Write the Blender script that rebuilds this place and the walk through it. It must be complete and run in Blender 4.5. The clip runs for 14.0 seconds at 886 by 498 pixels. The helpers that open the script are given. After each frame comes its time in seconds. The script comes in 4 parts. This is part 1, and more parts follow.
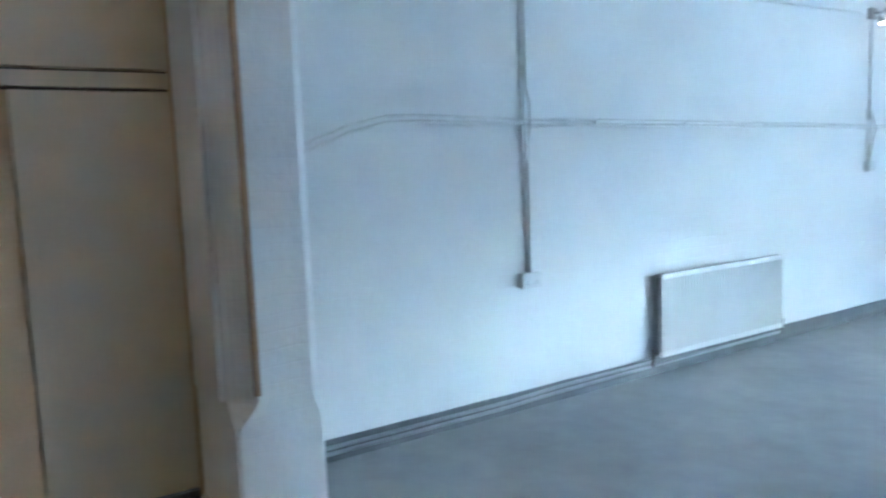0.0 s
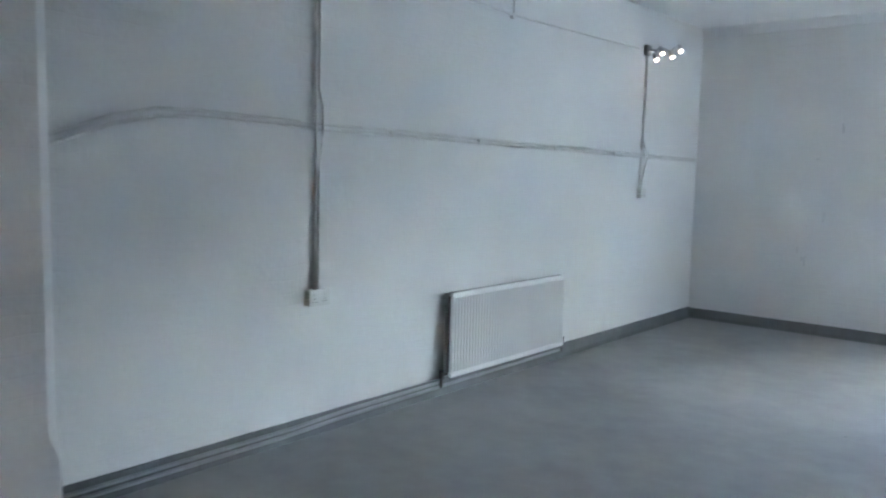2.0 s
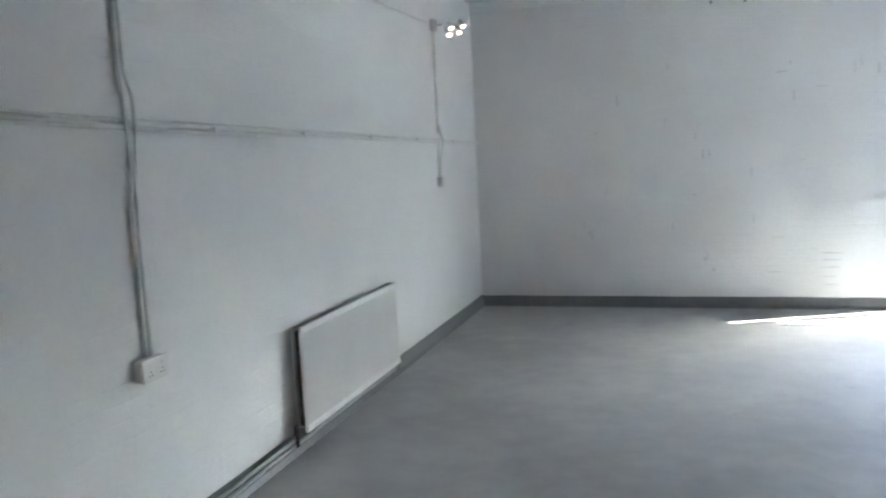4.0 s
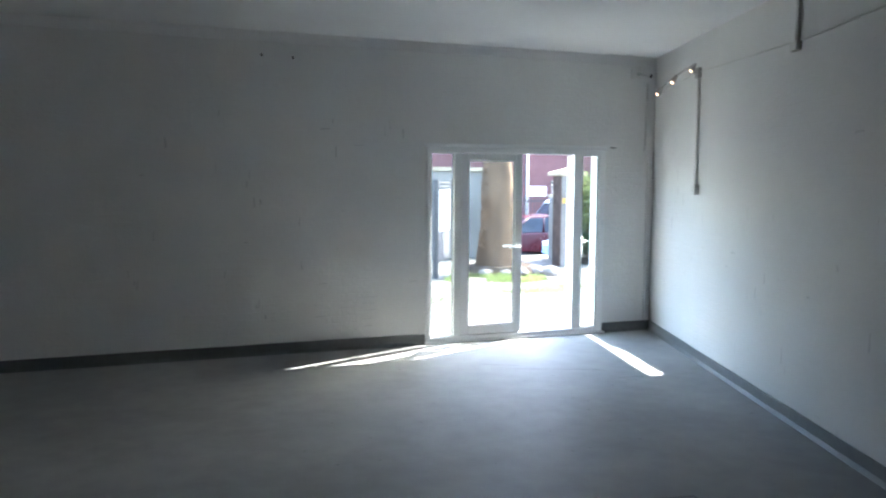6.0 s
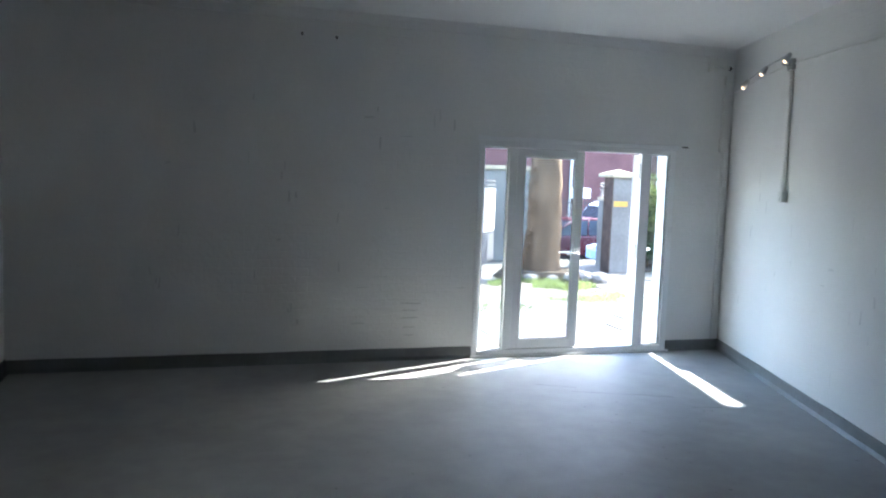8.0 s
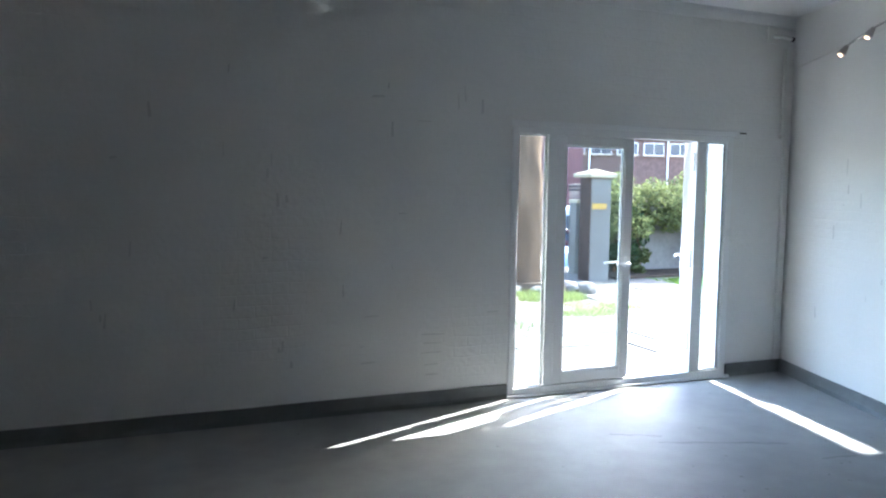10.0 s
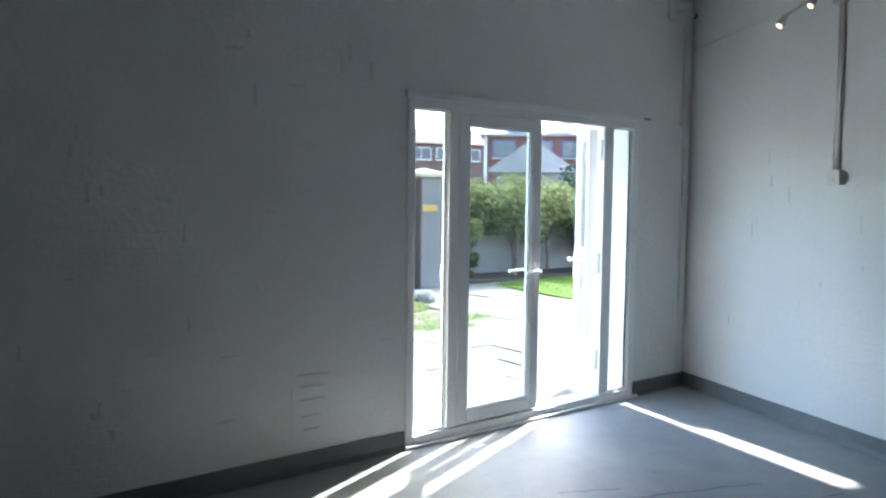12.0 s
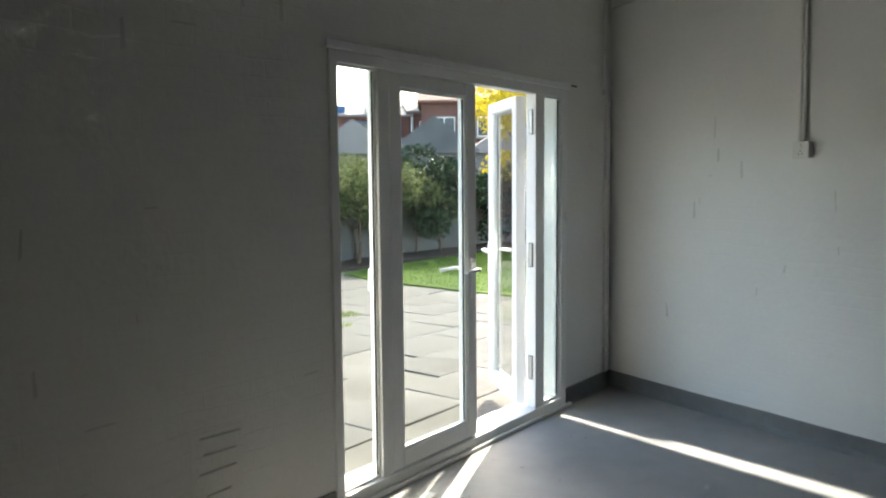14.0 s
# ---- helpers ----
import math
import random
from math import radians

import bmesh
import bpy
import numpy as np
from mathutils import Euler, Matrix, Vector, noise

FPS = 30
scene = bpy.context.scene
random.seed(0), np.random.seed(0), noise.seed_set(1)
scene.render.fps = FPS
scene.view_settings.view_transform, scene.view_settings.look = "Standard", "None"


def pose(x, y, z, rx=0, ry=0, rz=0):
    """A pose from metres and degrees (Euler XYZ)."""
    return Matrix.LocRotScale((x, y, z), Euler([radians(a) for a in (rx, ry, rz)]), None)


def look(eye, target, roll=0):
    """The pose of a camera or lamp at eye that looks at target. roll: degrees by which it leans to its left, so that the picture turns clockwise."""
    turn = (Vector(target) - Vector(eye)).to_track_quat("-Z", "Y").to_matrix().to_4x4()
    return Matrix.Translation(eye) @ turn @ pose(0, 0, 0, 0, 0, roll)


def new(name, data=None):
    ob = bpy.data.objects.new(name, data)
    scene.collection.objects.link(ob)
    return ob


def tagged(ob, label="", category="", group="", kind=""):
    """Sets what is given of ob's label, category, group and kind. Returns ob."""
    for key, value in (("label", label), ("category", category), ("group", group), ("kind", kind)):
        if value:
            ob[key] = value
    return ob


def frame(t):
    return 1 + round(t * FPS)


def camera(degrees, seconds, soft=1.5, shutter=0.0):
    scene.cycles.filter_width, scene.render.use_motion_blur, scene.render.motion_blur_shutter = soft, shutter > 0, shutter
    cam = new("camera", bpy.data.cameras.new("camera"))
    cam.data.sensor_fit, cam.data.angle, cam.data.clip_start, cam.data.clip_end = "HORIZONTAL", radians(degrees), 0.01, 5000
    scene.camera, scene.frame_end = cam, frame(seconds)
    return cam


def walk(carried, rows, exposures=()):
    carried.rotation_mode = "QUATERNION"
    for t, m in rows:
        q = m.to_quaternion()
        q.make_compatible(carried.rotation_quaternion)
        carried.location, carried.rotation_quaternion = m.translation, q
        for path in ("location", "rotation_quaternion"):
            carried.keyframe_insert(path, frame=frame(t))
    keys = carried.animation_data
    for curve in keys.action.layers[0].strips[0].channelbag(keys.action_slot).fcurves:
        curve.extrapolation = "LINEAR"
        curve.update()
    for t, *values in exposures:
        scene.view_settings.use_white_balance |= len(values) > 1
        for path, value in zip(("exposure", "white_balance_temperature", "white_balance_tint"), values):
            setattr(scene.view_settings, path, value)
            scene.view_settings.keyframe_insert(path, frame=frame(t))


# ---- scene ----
cam = camera(58.9, 14.0, soft=2.1, shutter=0.5)

PATH = [
    (0, (3.78, -8.611, 1.578), (2.133, -7.497, 1.361), -2.3),
    (0.5, (3.782, -8.573, 1.615), (2.301, -7.245, 1.407), -0.9),
    (1, (3.81, -8.563, 1.618), (2.46, -7.101, 1.424), -0.4),
    (1.5, (3.715, -8.538, 1.6), (2.343, -7.101, 1.37), 0.4),
    (2, (3.518, -8.402, 1.59), (2.229, -6.885, 1.386), 1.3),
    (4.5, (1.88, -7.914, 1.647), (1.565, -5.951, 1.424), -2.0),
    (5, (1.698, -7.791, 1.667), (1.793, -5.798, 1.529), -0.8),
    (5.5, (1.49, -7.806, 1.726), (2.079, -5.904, 1.541), -1.6),
    (6, (1.393, -7.801, 1.74), (2.072, -5.928, 1.565), 0.4),
    (6.5, (1.348, -7.769, 1.74), (2.16, -5.954, 1.522), 1.0),
    (7, (1.41, -7.681, 1.744), (2.164, -5.854, 1.437), 1.4),
    (7.5, (1.537, -7.401, 1.733), (2.109, -5.495, 1.53), 2.7),
    (9.8, (1.247, -5.474, 1.625), (2.027, -3.64, 1.457), -0.3),
    (10, (1.233, -5.286, 1.605), (2.012, -3.45, 1.451), 0.9),
    (10.5, (1.253, -4.837, 1.573), (2.159, -3.058, 1.458), 3.1),
    (11, (1.256, -4.473, 1.532), (2.367, -2.814, 1.41), 0.8),
    (11.5, (1.332, -4.087, 1.537), (2.456, -2.434, 1.462), 0.9),
    (12, (1.327, -3.752, 1.509), (2.568, -2.189, 1.377), 0.7),
    (12.5, (1.319, -3.386, 1.514), (2.665, -1.924, 1.288), 0.4),
    (13, (1.434, -3.046, 1.516), (2.883, -1.68, 1.332), 2.4),
    (13.5, (1.487, -2.734, 1.507), (3.039, -1.489, 1.304), -0.2),
    (14, (1.584, -2.502, 1.512), (3.165, -1.289, 1.336), -0.5),
]
EXPOSURES = [(0, 7.05, 4700, 1), (1.0, 6.45, 4700, 0), (1.6, 6.42, 4850, 3), (2.2, 6.25, 5800, 9), (4.3, 6.25, 6050, 10), (5.1, 5.75, 6050, 9), (5.6, 5.0, 6100, 8), (6.2, 4.15, 6050, 8), (7.0, 3.9, 6000, 9), (7.5, 4.1, 5950, 9), (9.8, 4.1, 5850, 9), (11.0, 3.9, 5800, 9), (12.0, 3.7, 5950, 8), (14.0, 2.92, 7100, 8)]
walk(cam, [(t, look(eye, target, roll)) for t, eye, target, roll in PATH], EXPOSURES)

# ---- world and sun ----
SUN = Vector((-1.16, -0.465, -1.0)).normalized()
world = bpy.data.worlds.new("sky")
scene.world = world
world.use_nodes = True
wn = world.node_tree.nodes
wl = world.node_tree.links
sky = wn.new("ShaderNodeTexSky")
sky.sky_type = "NISHITA"
sky.sun_disc = False
sky.sun_elevation = math.asin(-SUN.z)
sky.sun_rotation = math.atan2(-SUN.x, -SUN.y)
sky.air_density, sky.dust_density = 1.0, 2.5
wl.new(sky.outputs[0], wn["Background"].inputs[0])
wn["Background"].inputs[1].default_value = 0.15
sun_data = bpy.data.lights.new("sun", "SUN")
sun_data.energy, sun_data.angle, sun_data.color = 2.0, radians(0.6), (1.0, 0.95, 0.87)
sun = new("sun", sun_data)
sun.matrix_world = look((20, 10, 24), Vector((20, 10, 24)) + SUN)


# narrow area lamp standing in for sun thrown back by the open leaf's glass
bounce_data = bpy.data.lights.new("leaf_reflection_lamp", "AREA")
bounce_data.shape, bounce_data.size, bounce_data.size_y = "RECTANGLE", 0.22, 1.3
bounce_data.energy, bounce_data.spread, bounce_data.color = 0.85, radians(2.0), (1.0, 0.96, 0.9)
bounce = new("leaf_reflection_lamp", bounce_data)
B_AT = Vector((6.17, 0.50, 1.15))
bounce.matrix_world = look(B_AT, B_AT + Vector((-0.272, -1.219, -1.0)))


# ---- materials ----
def ramp(nt, fac, a, b, lo=0.3, hi=0.7):
    r = nt.nodes.new("ShaderNodeValToRGB")
    r.color_ramp.elements[0].position, r.color_ramp.elements[1].position = lo, hi
    r.color_ramp.elements[0].color, r.color_ramp.elements[1].color = (*a, 1), (*b, 1)
    nt.links.new(fac, r.inputs[0])
    return r.outputs[0]


def noise_tex(nt, scale, detail=4, coord=None, stretch=None):
    n = nt.nodes.new("ShaderNodeTexNoise")
    n.inputs["Scale"].default_value, n.inputs["Detail"].default_value = scale, detail
    if coord is None:
        coord = nt.nodes.new("ShaderNodeTexCoord").outputs["Object"]
    if stretch:
        mp = nt.nodes.new("ShaderNodeMapping")
        mp.inputs["Scale"].default_value = stretch
        nt.links.new(coord, mp.inputs[0])
        coord = mp.outputs[0]
    nt.links.new(coord, n.inputs["Vector"])
    return n.outputs["Fac"]


def mat(name, a, b=None, rough=0.6, metal=0.0, scale=3.0, fine=60.0, bump=0.1, stretch=None, spec=0.5, vary=0.0):
    m = bpy.data.materials.new(name)
    m.use_nodes = True
    nt = m.node_tree
    p = nt.nodes["Principled BSDF"]
    p.inputs["Metallic"].default_value = metal
    p.inputs["Specular IOR Level"].default_value = spec
    b = b or tuple(c * 0.85 for c in a)
    big = noise_tex(nt, scale, 5, stretch=stretch)
    small = noise_tex(nt, fine, 3)
    mix = nt.nodes.new("ShaderNodeMath")
    mix.operation = "MULTIPLY_ADD"
    nt.links.new(small, mix.inputs[0])
    mix.inputs[1].default_value = 0.35
    nt.links.new(big, mix.inputs[2])
    col = ramp(nt, mix.outputs[0], b, a, 0.45, 0.9)
    if vary:
        info = nt.nodes.new("ShaderNodeObjectInfo")
        geo = nt.nodes.new("ShaderNodeNewGeometry")
        add = nt.nodes.new("ShaderNodeMath")
        add.operation = "ADD"
        nt.links.new(info.outputs["Random"], add.inputs[0])
        nt.links.new(geo.outputs["Random Per Island"], add.inputs[1])
        mr = nt.nodes.new("ShaderNodeMapRange")
        mr.inputs["From Max"].default_value = 2.0
        mr.inputs["To Min"].default_value, mr.inputs["To Max"].default_value = 1 - vary, 1 + vary
        nt.links.new(add.outputs[0], mr.inputs[0])
        hsv = nt.nodes.new("ShaderNodeHueSaturation")
        nt.links.new(mr.outputs[0], hsv.inputs["Value"])
        nt.links.new(col, hsv.inputs["Color"])
        col = hsv.outputs[0]
    nt.links.new(col, p.inputs["Base Color"])
    rr = nt.nodes.new("ShaderNodeMapRange")
    rr.inputs["To Min"].default_value, rr.inputs["To Max"].default_value = max(rough - 0.1, 0.02), min(rough + 0.12, 1)
    nt.links.new(big, rr.inputs[0])
    nt.links.new(rr.outputs[0], p.inputs["Roughness"])
    if bump:
        bn = nt.nodes.new("ShaderNodeBump")
        bn.inputs["Strength"].default_value, bn.inputs["Distance"].default_value = bump, 0.01
        nt.links.new(small, bn.inputs["Height"])
        nt.links.new(bn.outputs[0], p.inputs["Normal"])
    return m


def painted_brick(name, colour, dark, axis, relief):
    """White paint over brickwork: joints show faintly as relief, with scuffs and short dark cracks."""
    m = mat(name, colour, dark, 0.55, scale=1.2, fine=35, bump=0)
    nt = m.node_tree
    p = nt.nodes["Principled BSDF"]
    co = nt.nodes.new("ShaderNodeTexCoord").outputs["Object"]
    mp = nt.nodes.new("ShaderNodeMapping")
    mp.inputs["Rotation"].default_value = (radians(90), 0, 0) if axis == "x" else (radians(90), 0, radians(90))
    if axis == "x":
        mp.inputs["Rotation"].default_value = (radians(-90), 0, 0)
    else:
        mp.inputs["Rotation"].default_value = (radians(-90), radians(-90), 0)
    mp.vector_type = "POINT"
    nt.links.new(co, mp.inputs[0])
    br = nt.nodes.new("ShaderNodeTexBrick")
    br.inputs["Scale"].default_value = 1.0
    br.inputs["Brick Width"].default_value, br.inputs["Row Height"].default_value = 0.225, 0.075
    br.inputs["Mortar Size"].default_value, br.inputs["Mortar Smooth"].default_value = 0.006, 0.6
    wob = nt.nodes.new("ShaderNodeTexNoise")
    wob.inputs["Scale"].default_value, wob.inputs["Detail"].default_value = 4.0, 3
    nt.links.new(co, wob.inputs["Vector"])
    sc = nt.nodes.new("ShaderNodeVectorMath")
    sc.operation = "MULTIPLY_ADD"
    sc.inputs[1].default_value = (0.05, 0.05, 0.05)
    nt.links.new(wob.outputs["Color"], sc.inputs[0])
    nt.links.new(mp.outputs[0], sc.inputs[2])
    nt.links.new(sc.outputs[0], br.inputs["Vector"])
    patch = noise_tex(nt, 0.9, 3)
    pr = ramp(nt, patch, (0.1, 0.1, 0.1), (1, 1, 1), 0.4, 0.62)
    mul = nt.nodes.new("ShaderNodeMath")
    mul.operation = "MULTIPLY"
    nt.links.new(br.outputs["Fac"], mul.inputs[0])
    nt.links.new(pr, mul.inputs[1])
    grain = noise_tex(nt, 28, 5)
    lumps = noise_tex(nt, 7, 4, stretch=(1, 1, 1.8))
    h = nt.nodes.new("ShaderNodeMath")
    h.operation = "MULTIPLY_ADD"
    nt.links.new(mul.outputs[0], h.inputs[0])
    h.inputs[1].default_value = -0.45
    nt.links.new(grain, h.inputs[2])
    h2 = nt.nodes.new("ShaderNodeMath")
    h2.operation = "ADD"
    nt.links.new(h.outputs[0], h2.inputs[0])
    nt.links.new(lumps, h2.inputs[1])
    bn = nt.nodes.new("ShaderNodeBump")
    bn.inputs["Strength"].default_value, bn.inputs["Distance"].default_value = relief, 0.012
    nt.links.new(h2.outputs[0], bn.inputs["Height"])
    nt.links.new(bn.outputs[0], p.inputs["Normal"])
    return m


def glass_mat(name):
    m = bpy.data.materials.new(name)
    m.use_nodes = True
    nt = m.node_tree
    nt.nodes.remove(nt.nodes["Principled BSDF"])
    out = nt.nodes["Material Output"]
    tr = nt.nodes.new("ShaderNodeBsdfTransparent")
    tr.inputs[0].default_value = (0.9, 0.93, 0.92, 1)
    gl = nt.nodes.new("ShaderNodeBsdfGlossy")
    gl.inputs["Roughness"].default_value = 0.01
    lw = nt.nodes.new("ShaderNodeLayerWeight")
    lw.inputs[0].default_value = 0.5
    pw = nt.nodes.new("ShaderNodeMath")
    pw.operation = "POWER"
    pw.inputs[1].default_value = 4.0
    nt.links.new(lw.outputs["Facing"], pw.inputs[0])
    fr = nt.nodes.new("ShaderNodeMath")
    fr.operation = "MULTIPLY_ADD"
    fr.inputs[1].default_value, fr.inputs[2].default_value = 0.7, 0.035
    nt.links.new(pw.outputs[0], fr.inputs[0])
    mx = nt.nodes.new("ShaderNodeMixShader")
    nt.links.new(fr.outputs[0], mx.inputs[0])
    nt.links.new(tr.outputs[0], mx.inputs[1])
    nt.links.new(gl.outputs[0], mx.inputs[2])
    nt.links.new(mx.outputs[0], out.inputs[0])
    return m


def emit_mat(name, col, strength):
    m = bpy.data.materials.new(name)
    m.use_nodes = True
    p = m.node_tree.nodes["Principled BSDF"]
    p.inputs["Emission Color"].default_value = (*col, 1)
    p.inputs["Emission Strength"].default_value = strength
    p.inputs["Base Color"].default_value = (*col, 1)
    return m


def leafy(m, share=0.45):
    """Lets part of the light through a thin leaf."""
    nt = m.node_tree
    p = nt.nodes["Principled BSDF"]
    tl = nt.nodes.new("ShaderNodeBsdfTranslucent")
    nt.links.new(p.inputs["Base Color"].links[0].from_socket, tl.inputs["Color"])
    mx = nt.nodes.new("ShaderNodeMixShader")
    mx.inputs[0].default_value = share
    nt.links.new(p.outputs[0], mx.inputs[1])
    nt.links.new(tl.outputs[0], mx.inputs[2])
    nt.links.new(mx.outputs[0], nt.nodes["Material Output"].inputs[0])
    return m


WALL_X = painted_brick("white_painted_brick_front", (0.80, 0.80, 0.78), (0.73, 0.73, 0.71), "x", 0.4)
WALL_Y = painted_brick("white_painted_brick_side", (0.80, 0.80, 0.78), (0.74, 0.74, 0.72), "y", 0.25)
BEIGE = mat("beige_wall_paint", (0.66, 0.50, 0.33), (0.56, 0.42, 0.27), 0.6, scale=1.5, spec=0.06)
BOARD = mat("cream_board", (0.68, 0.58, 0.44), (0.62, 0.53, 0.40), 0.55, scale=2, spec=0.06)
CEIL = mat("ceiling_paint", (0.80, 0.80, 0.79), (0.74, 0.74, 0.73), 0.7, scale=0.8, fine=30, bump=0.15)
FLOOR = mat("grey_floor_paint", (0.36, 0.36, 0.35), (0.23, 0.235, 0.23), 0.58, scale=0.9, fine=6, bump=0.1)
SKIRT = mat("dark_grey_paint", (0.17, 0.18, 0.18), (0.12, 0.125, 0.125), 0.5, scale=4, fine=25, bump=0.3)
UPVC = mat("white_upvc", (0.82, 0.83, 0.83), (0.78, 0.79, 0.79), 0.3, scale=3, bump=0.02)
BLACK_EDGE = mat("black_edge_line", (0.02, 0.02, 0.02), (0.03, 0.03, 0.03), 0.6)
GLASS = glass_mat("window_glass")
STEEL = mat("steel", (0.55, 0.55, 0.54), (0.45, 0.45, 0.44), 0.35, metal=0.9, bump=0.02)
PIPE = mat("painted_conduit", (0.78, 0.78, 0.75), (0.68, 0.68, 0.65), 0.5, scale=8)
GREYPIPE = mat("grey_pipe_paint", (0.36, 0.37, 0.37), (0.26, 0.27, 0.27), 0.45, scale=6)
DARKPIPE = mat("old_dark_pipe", (0.10, 0.09, 0.085), (0.06, 0.055, 0.05), 0.5, scale=8)
PLASTIC = mat("white_plastic", (0.74, 0.74, 0.71), (0.66, 0.66, 0.63), 0.4, scale=6, bump=0.02)
ENAMEL = mat("white_radiator_enamel", (0.80, 0.80, 0.78), (0.75, 0.75, 0.73), 0.35, scale=3, bump=0.02)
BLACK = mat("black_paint", (0.025, 0.025, 0.03), (0.04, 0.04, 0.045), 0.5)
BULB = emit_mat("warm_bulb", (1.0, 0.60, 0.34), 0.45)
GOUGE_GAP_DARK = mat("dark_gouge_and_gap_shade", (0.10, 0.09, 0.08), (0.06, 0.055, 0.05), 0.8)
PAPER = mat("white_paper", (0.8, 0.82, 0.85), (0.75, 0.77, 0.8), 0.6)
CONCRETE = mat("yard_concrete", (0.165, 0.16, 0.145), (0.085, 0.08, 0.072), 0.85, scale=0.8, fine=25, bump=0.3, spec=0.06)
SLAB = mat("paving_slab", (0.16, 0.155, 0.145), (0.08, 0.077, 0.072), 0.85, scale=1.5, fine=30, bump=0.3, vary=0.16, spec=0.06)
GRASS = leafy(mat("grass", (0.11, 0.19, 0.03), (0.08, 0.14, 0.025), 0.7, scale=3, vary=0.3, spec=0.06))
LEAF = leafy(mat("green_leaf", (0.18, 0.205, 0.085), (0.055, 0.075, 0.034), 0.55, scale=2, vary=0.45, spec=0.06))
LEAF_DARK = mat("dark_leaf", (0.035, 0.06, 0.025), (0.02, 0.035, 0.015), 0.5, scale=2, vary=0.4, spec=0.06)
LEAF_YELLOW = leafy(mat("yellow_leaf", (0.60, 0.50, 0.05), (0.40, 0.34, 0.03), 0.55, scale=2, vary=0.3, spec=0.06))
BARK = mat("bark", (0.155, 0.105, 0.07), (0.065, 0.045, 0.032), 0.9, scale=4, fine=22, bump=0.8, stretch=(1, 1, 0.3), spec=0.06)
# render colour lowered to hold the trees' shade on the garden wall
RENDER = mat("garden_wall_render", (0.20, 0.192, 0.18), (0.12, 0.115, 0.108), 0.9, scale=1.0, fine=14, bump=0.4, spec=0.06)
PIER = mat("brown_brick", (0.16, 0.11, 0.09), (0.10, 0.07, 0.06), 0.9, scale=3, fine=20, bump=0.5, spec=0.06)
CAP = mat("stone_cap", (0.42, 0.36, 0.26), (0.30, 0.26, 0.19), 0.9, scale=4, bump=0.4, spec=0.06)
YELLOW = mat("yellow_paint", (0.46, 0.30, 0.08), (0.34, 0.21, 0.06), 0.6, spec=0.06)
REDBRICK = mat("red_brick", (0.20, 0.10, 0.08), (0.14, 0.075, 0.06), 0.9, scale=1, fine=14, bump=0.3, spec=0.06)
DARKBRICK = mat("dark_red_brick", (0.16, 0.085, 0.085), (0.11, 0.06, 0.06), 0.9, scale=1, fine=14, bump=0.3, spec=0.06)
SLATE = mat("grey_slate", (0.085, 0.085, 0.09), (0.055, 0.055, 0.06), 0.7, scale=1, fine=12, bump=0.3, spec=0.06)
OLDSLATE = mat("weathered_slate", (0.17, 0.165, 0.16), (0.10, 0.10, 0.10), 0.75, scale=1.5, fine=9, bump=0.5, spec=0.06)
# darker copy of the brown brick, deepens the pier side that lies in shade
PIERBRICK = mat("pier_brick_shaded", (0.085, 0.062, 0.052), (0.045, 0.035, 0.03), 0.9, scale=4, fine=16, bump=0.6, spec=0.06)
BROWNROOF = mat("brown_roof_tile", (0.13, 0.085, 0.07), (0.09, 0.06, 0.05), 0.8, scale=1, fine=12, bump=0.3, spec=0.06)
PALEROOF = mat("pale_roof_sheet", (0.30, 0.27, 0.25), (0.23, 0.21, 0.19), 0.7, scale=1, spec=0.06)
BLUE = mat("blue_paint", (0.08, 0.16, 0.30), (0.06, 0.12, 0.24), 0.5, spec=0.06)
DARKGLASS = mat("dark_window_glass", (0.05, 0.06, 0.08), (0.04, 0.05, 0.06), 0.08)
REDCAR = mat("dark_red_car_paint", (0.06, 0.007, 0.014), (0.05, 0.006, 0.012), 0.25, bump=0)
BLUECAR = mat("pale_blue_car_paint", (0.35, 0.45, 0.58), (0.3, 0.4, 0.52), 0.25, bump=0)
TYRE = mat("tyre_rubber", (0.02, 0.02, 0.02), (0.03, 0.03, 0.03), 0.8)
SOIL = mat("soil", (0.065, 0.05, 0.038), (0.035, 0.028, 0.022), 0.95, scale=4, bump=0.6, spec=0.06)
ASPHALT = mat("asphalt", (0.06, 0.06, 0.06), (0.045, 0.045, 0.045), 0.9, scale=2, fine=40, bump=0.3, spec=0.06)


# ---- mesh helpers ----
def box(bm, lo, hi, m=None):
    vs = [bm.verts.new(Vector((x, y, z))) for x in (lo[0], hi[0]) for y in (lo[1], hi[1]) for z in (lo[2], hi[2])]
    if m is not None:
        for v in vs:
            v.co = m @ v.co
    for f in ((0, 1, 3, 2), (4, 6, 7, 5), (0, 4, 5, 1), (2, 3, 7, 6), (0, 2, 6, 4), (1, 5, 7, 3)):
        bm.faces.new([vs[i] for i in f])
    return vs


def tube(bm, pts, r, n=10, r_end=None, cap=True):
    pts = [Vector(p) for p in pts]
    rings = []
    for i, p in enumerate(pts):
        d = (pts[min(i + 1, len(pts) - 1)] - pts[max(i - 1, 0)]).normalized()
        side = d.cross(Vector((0, 0, 1)))
        if side.length < 0.05:
            side = d.cross(Vector((1, 0, 0)))
        side.normalize()
        up = side.cross(d)
        rad = r if r_end is None else r + (r_end - r) * i / max(len(pts) - 1, 1)
        rings.append([bm.verts.new(p + rad * (math.cos(a) * side + math.sin(a) * up)) for a in (2 * math.pi * k / n for k in range(n))])
    for a, b in zip(rings, rings[1:]):
        for k in range(n):
            f = bm.faces.new((a[k], a[(k + 1) % n], b[(k + 1) % n], b[k]))
            f.smooth = True
    if cap:
        bm.faces.new(rings[0][::-1])
        bm.faces.new(rings[-1])


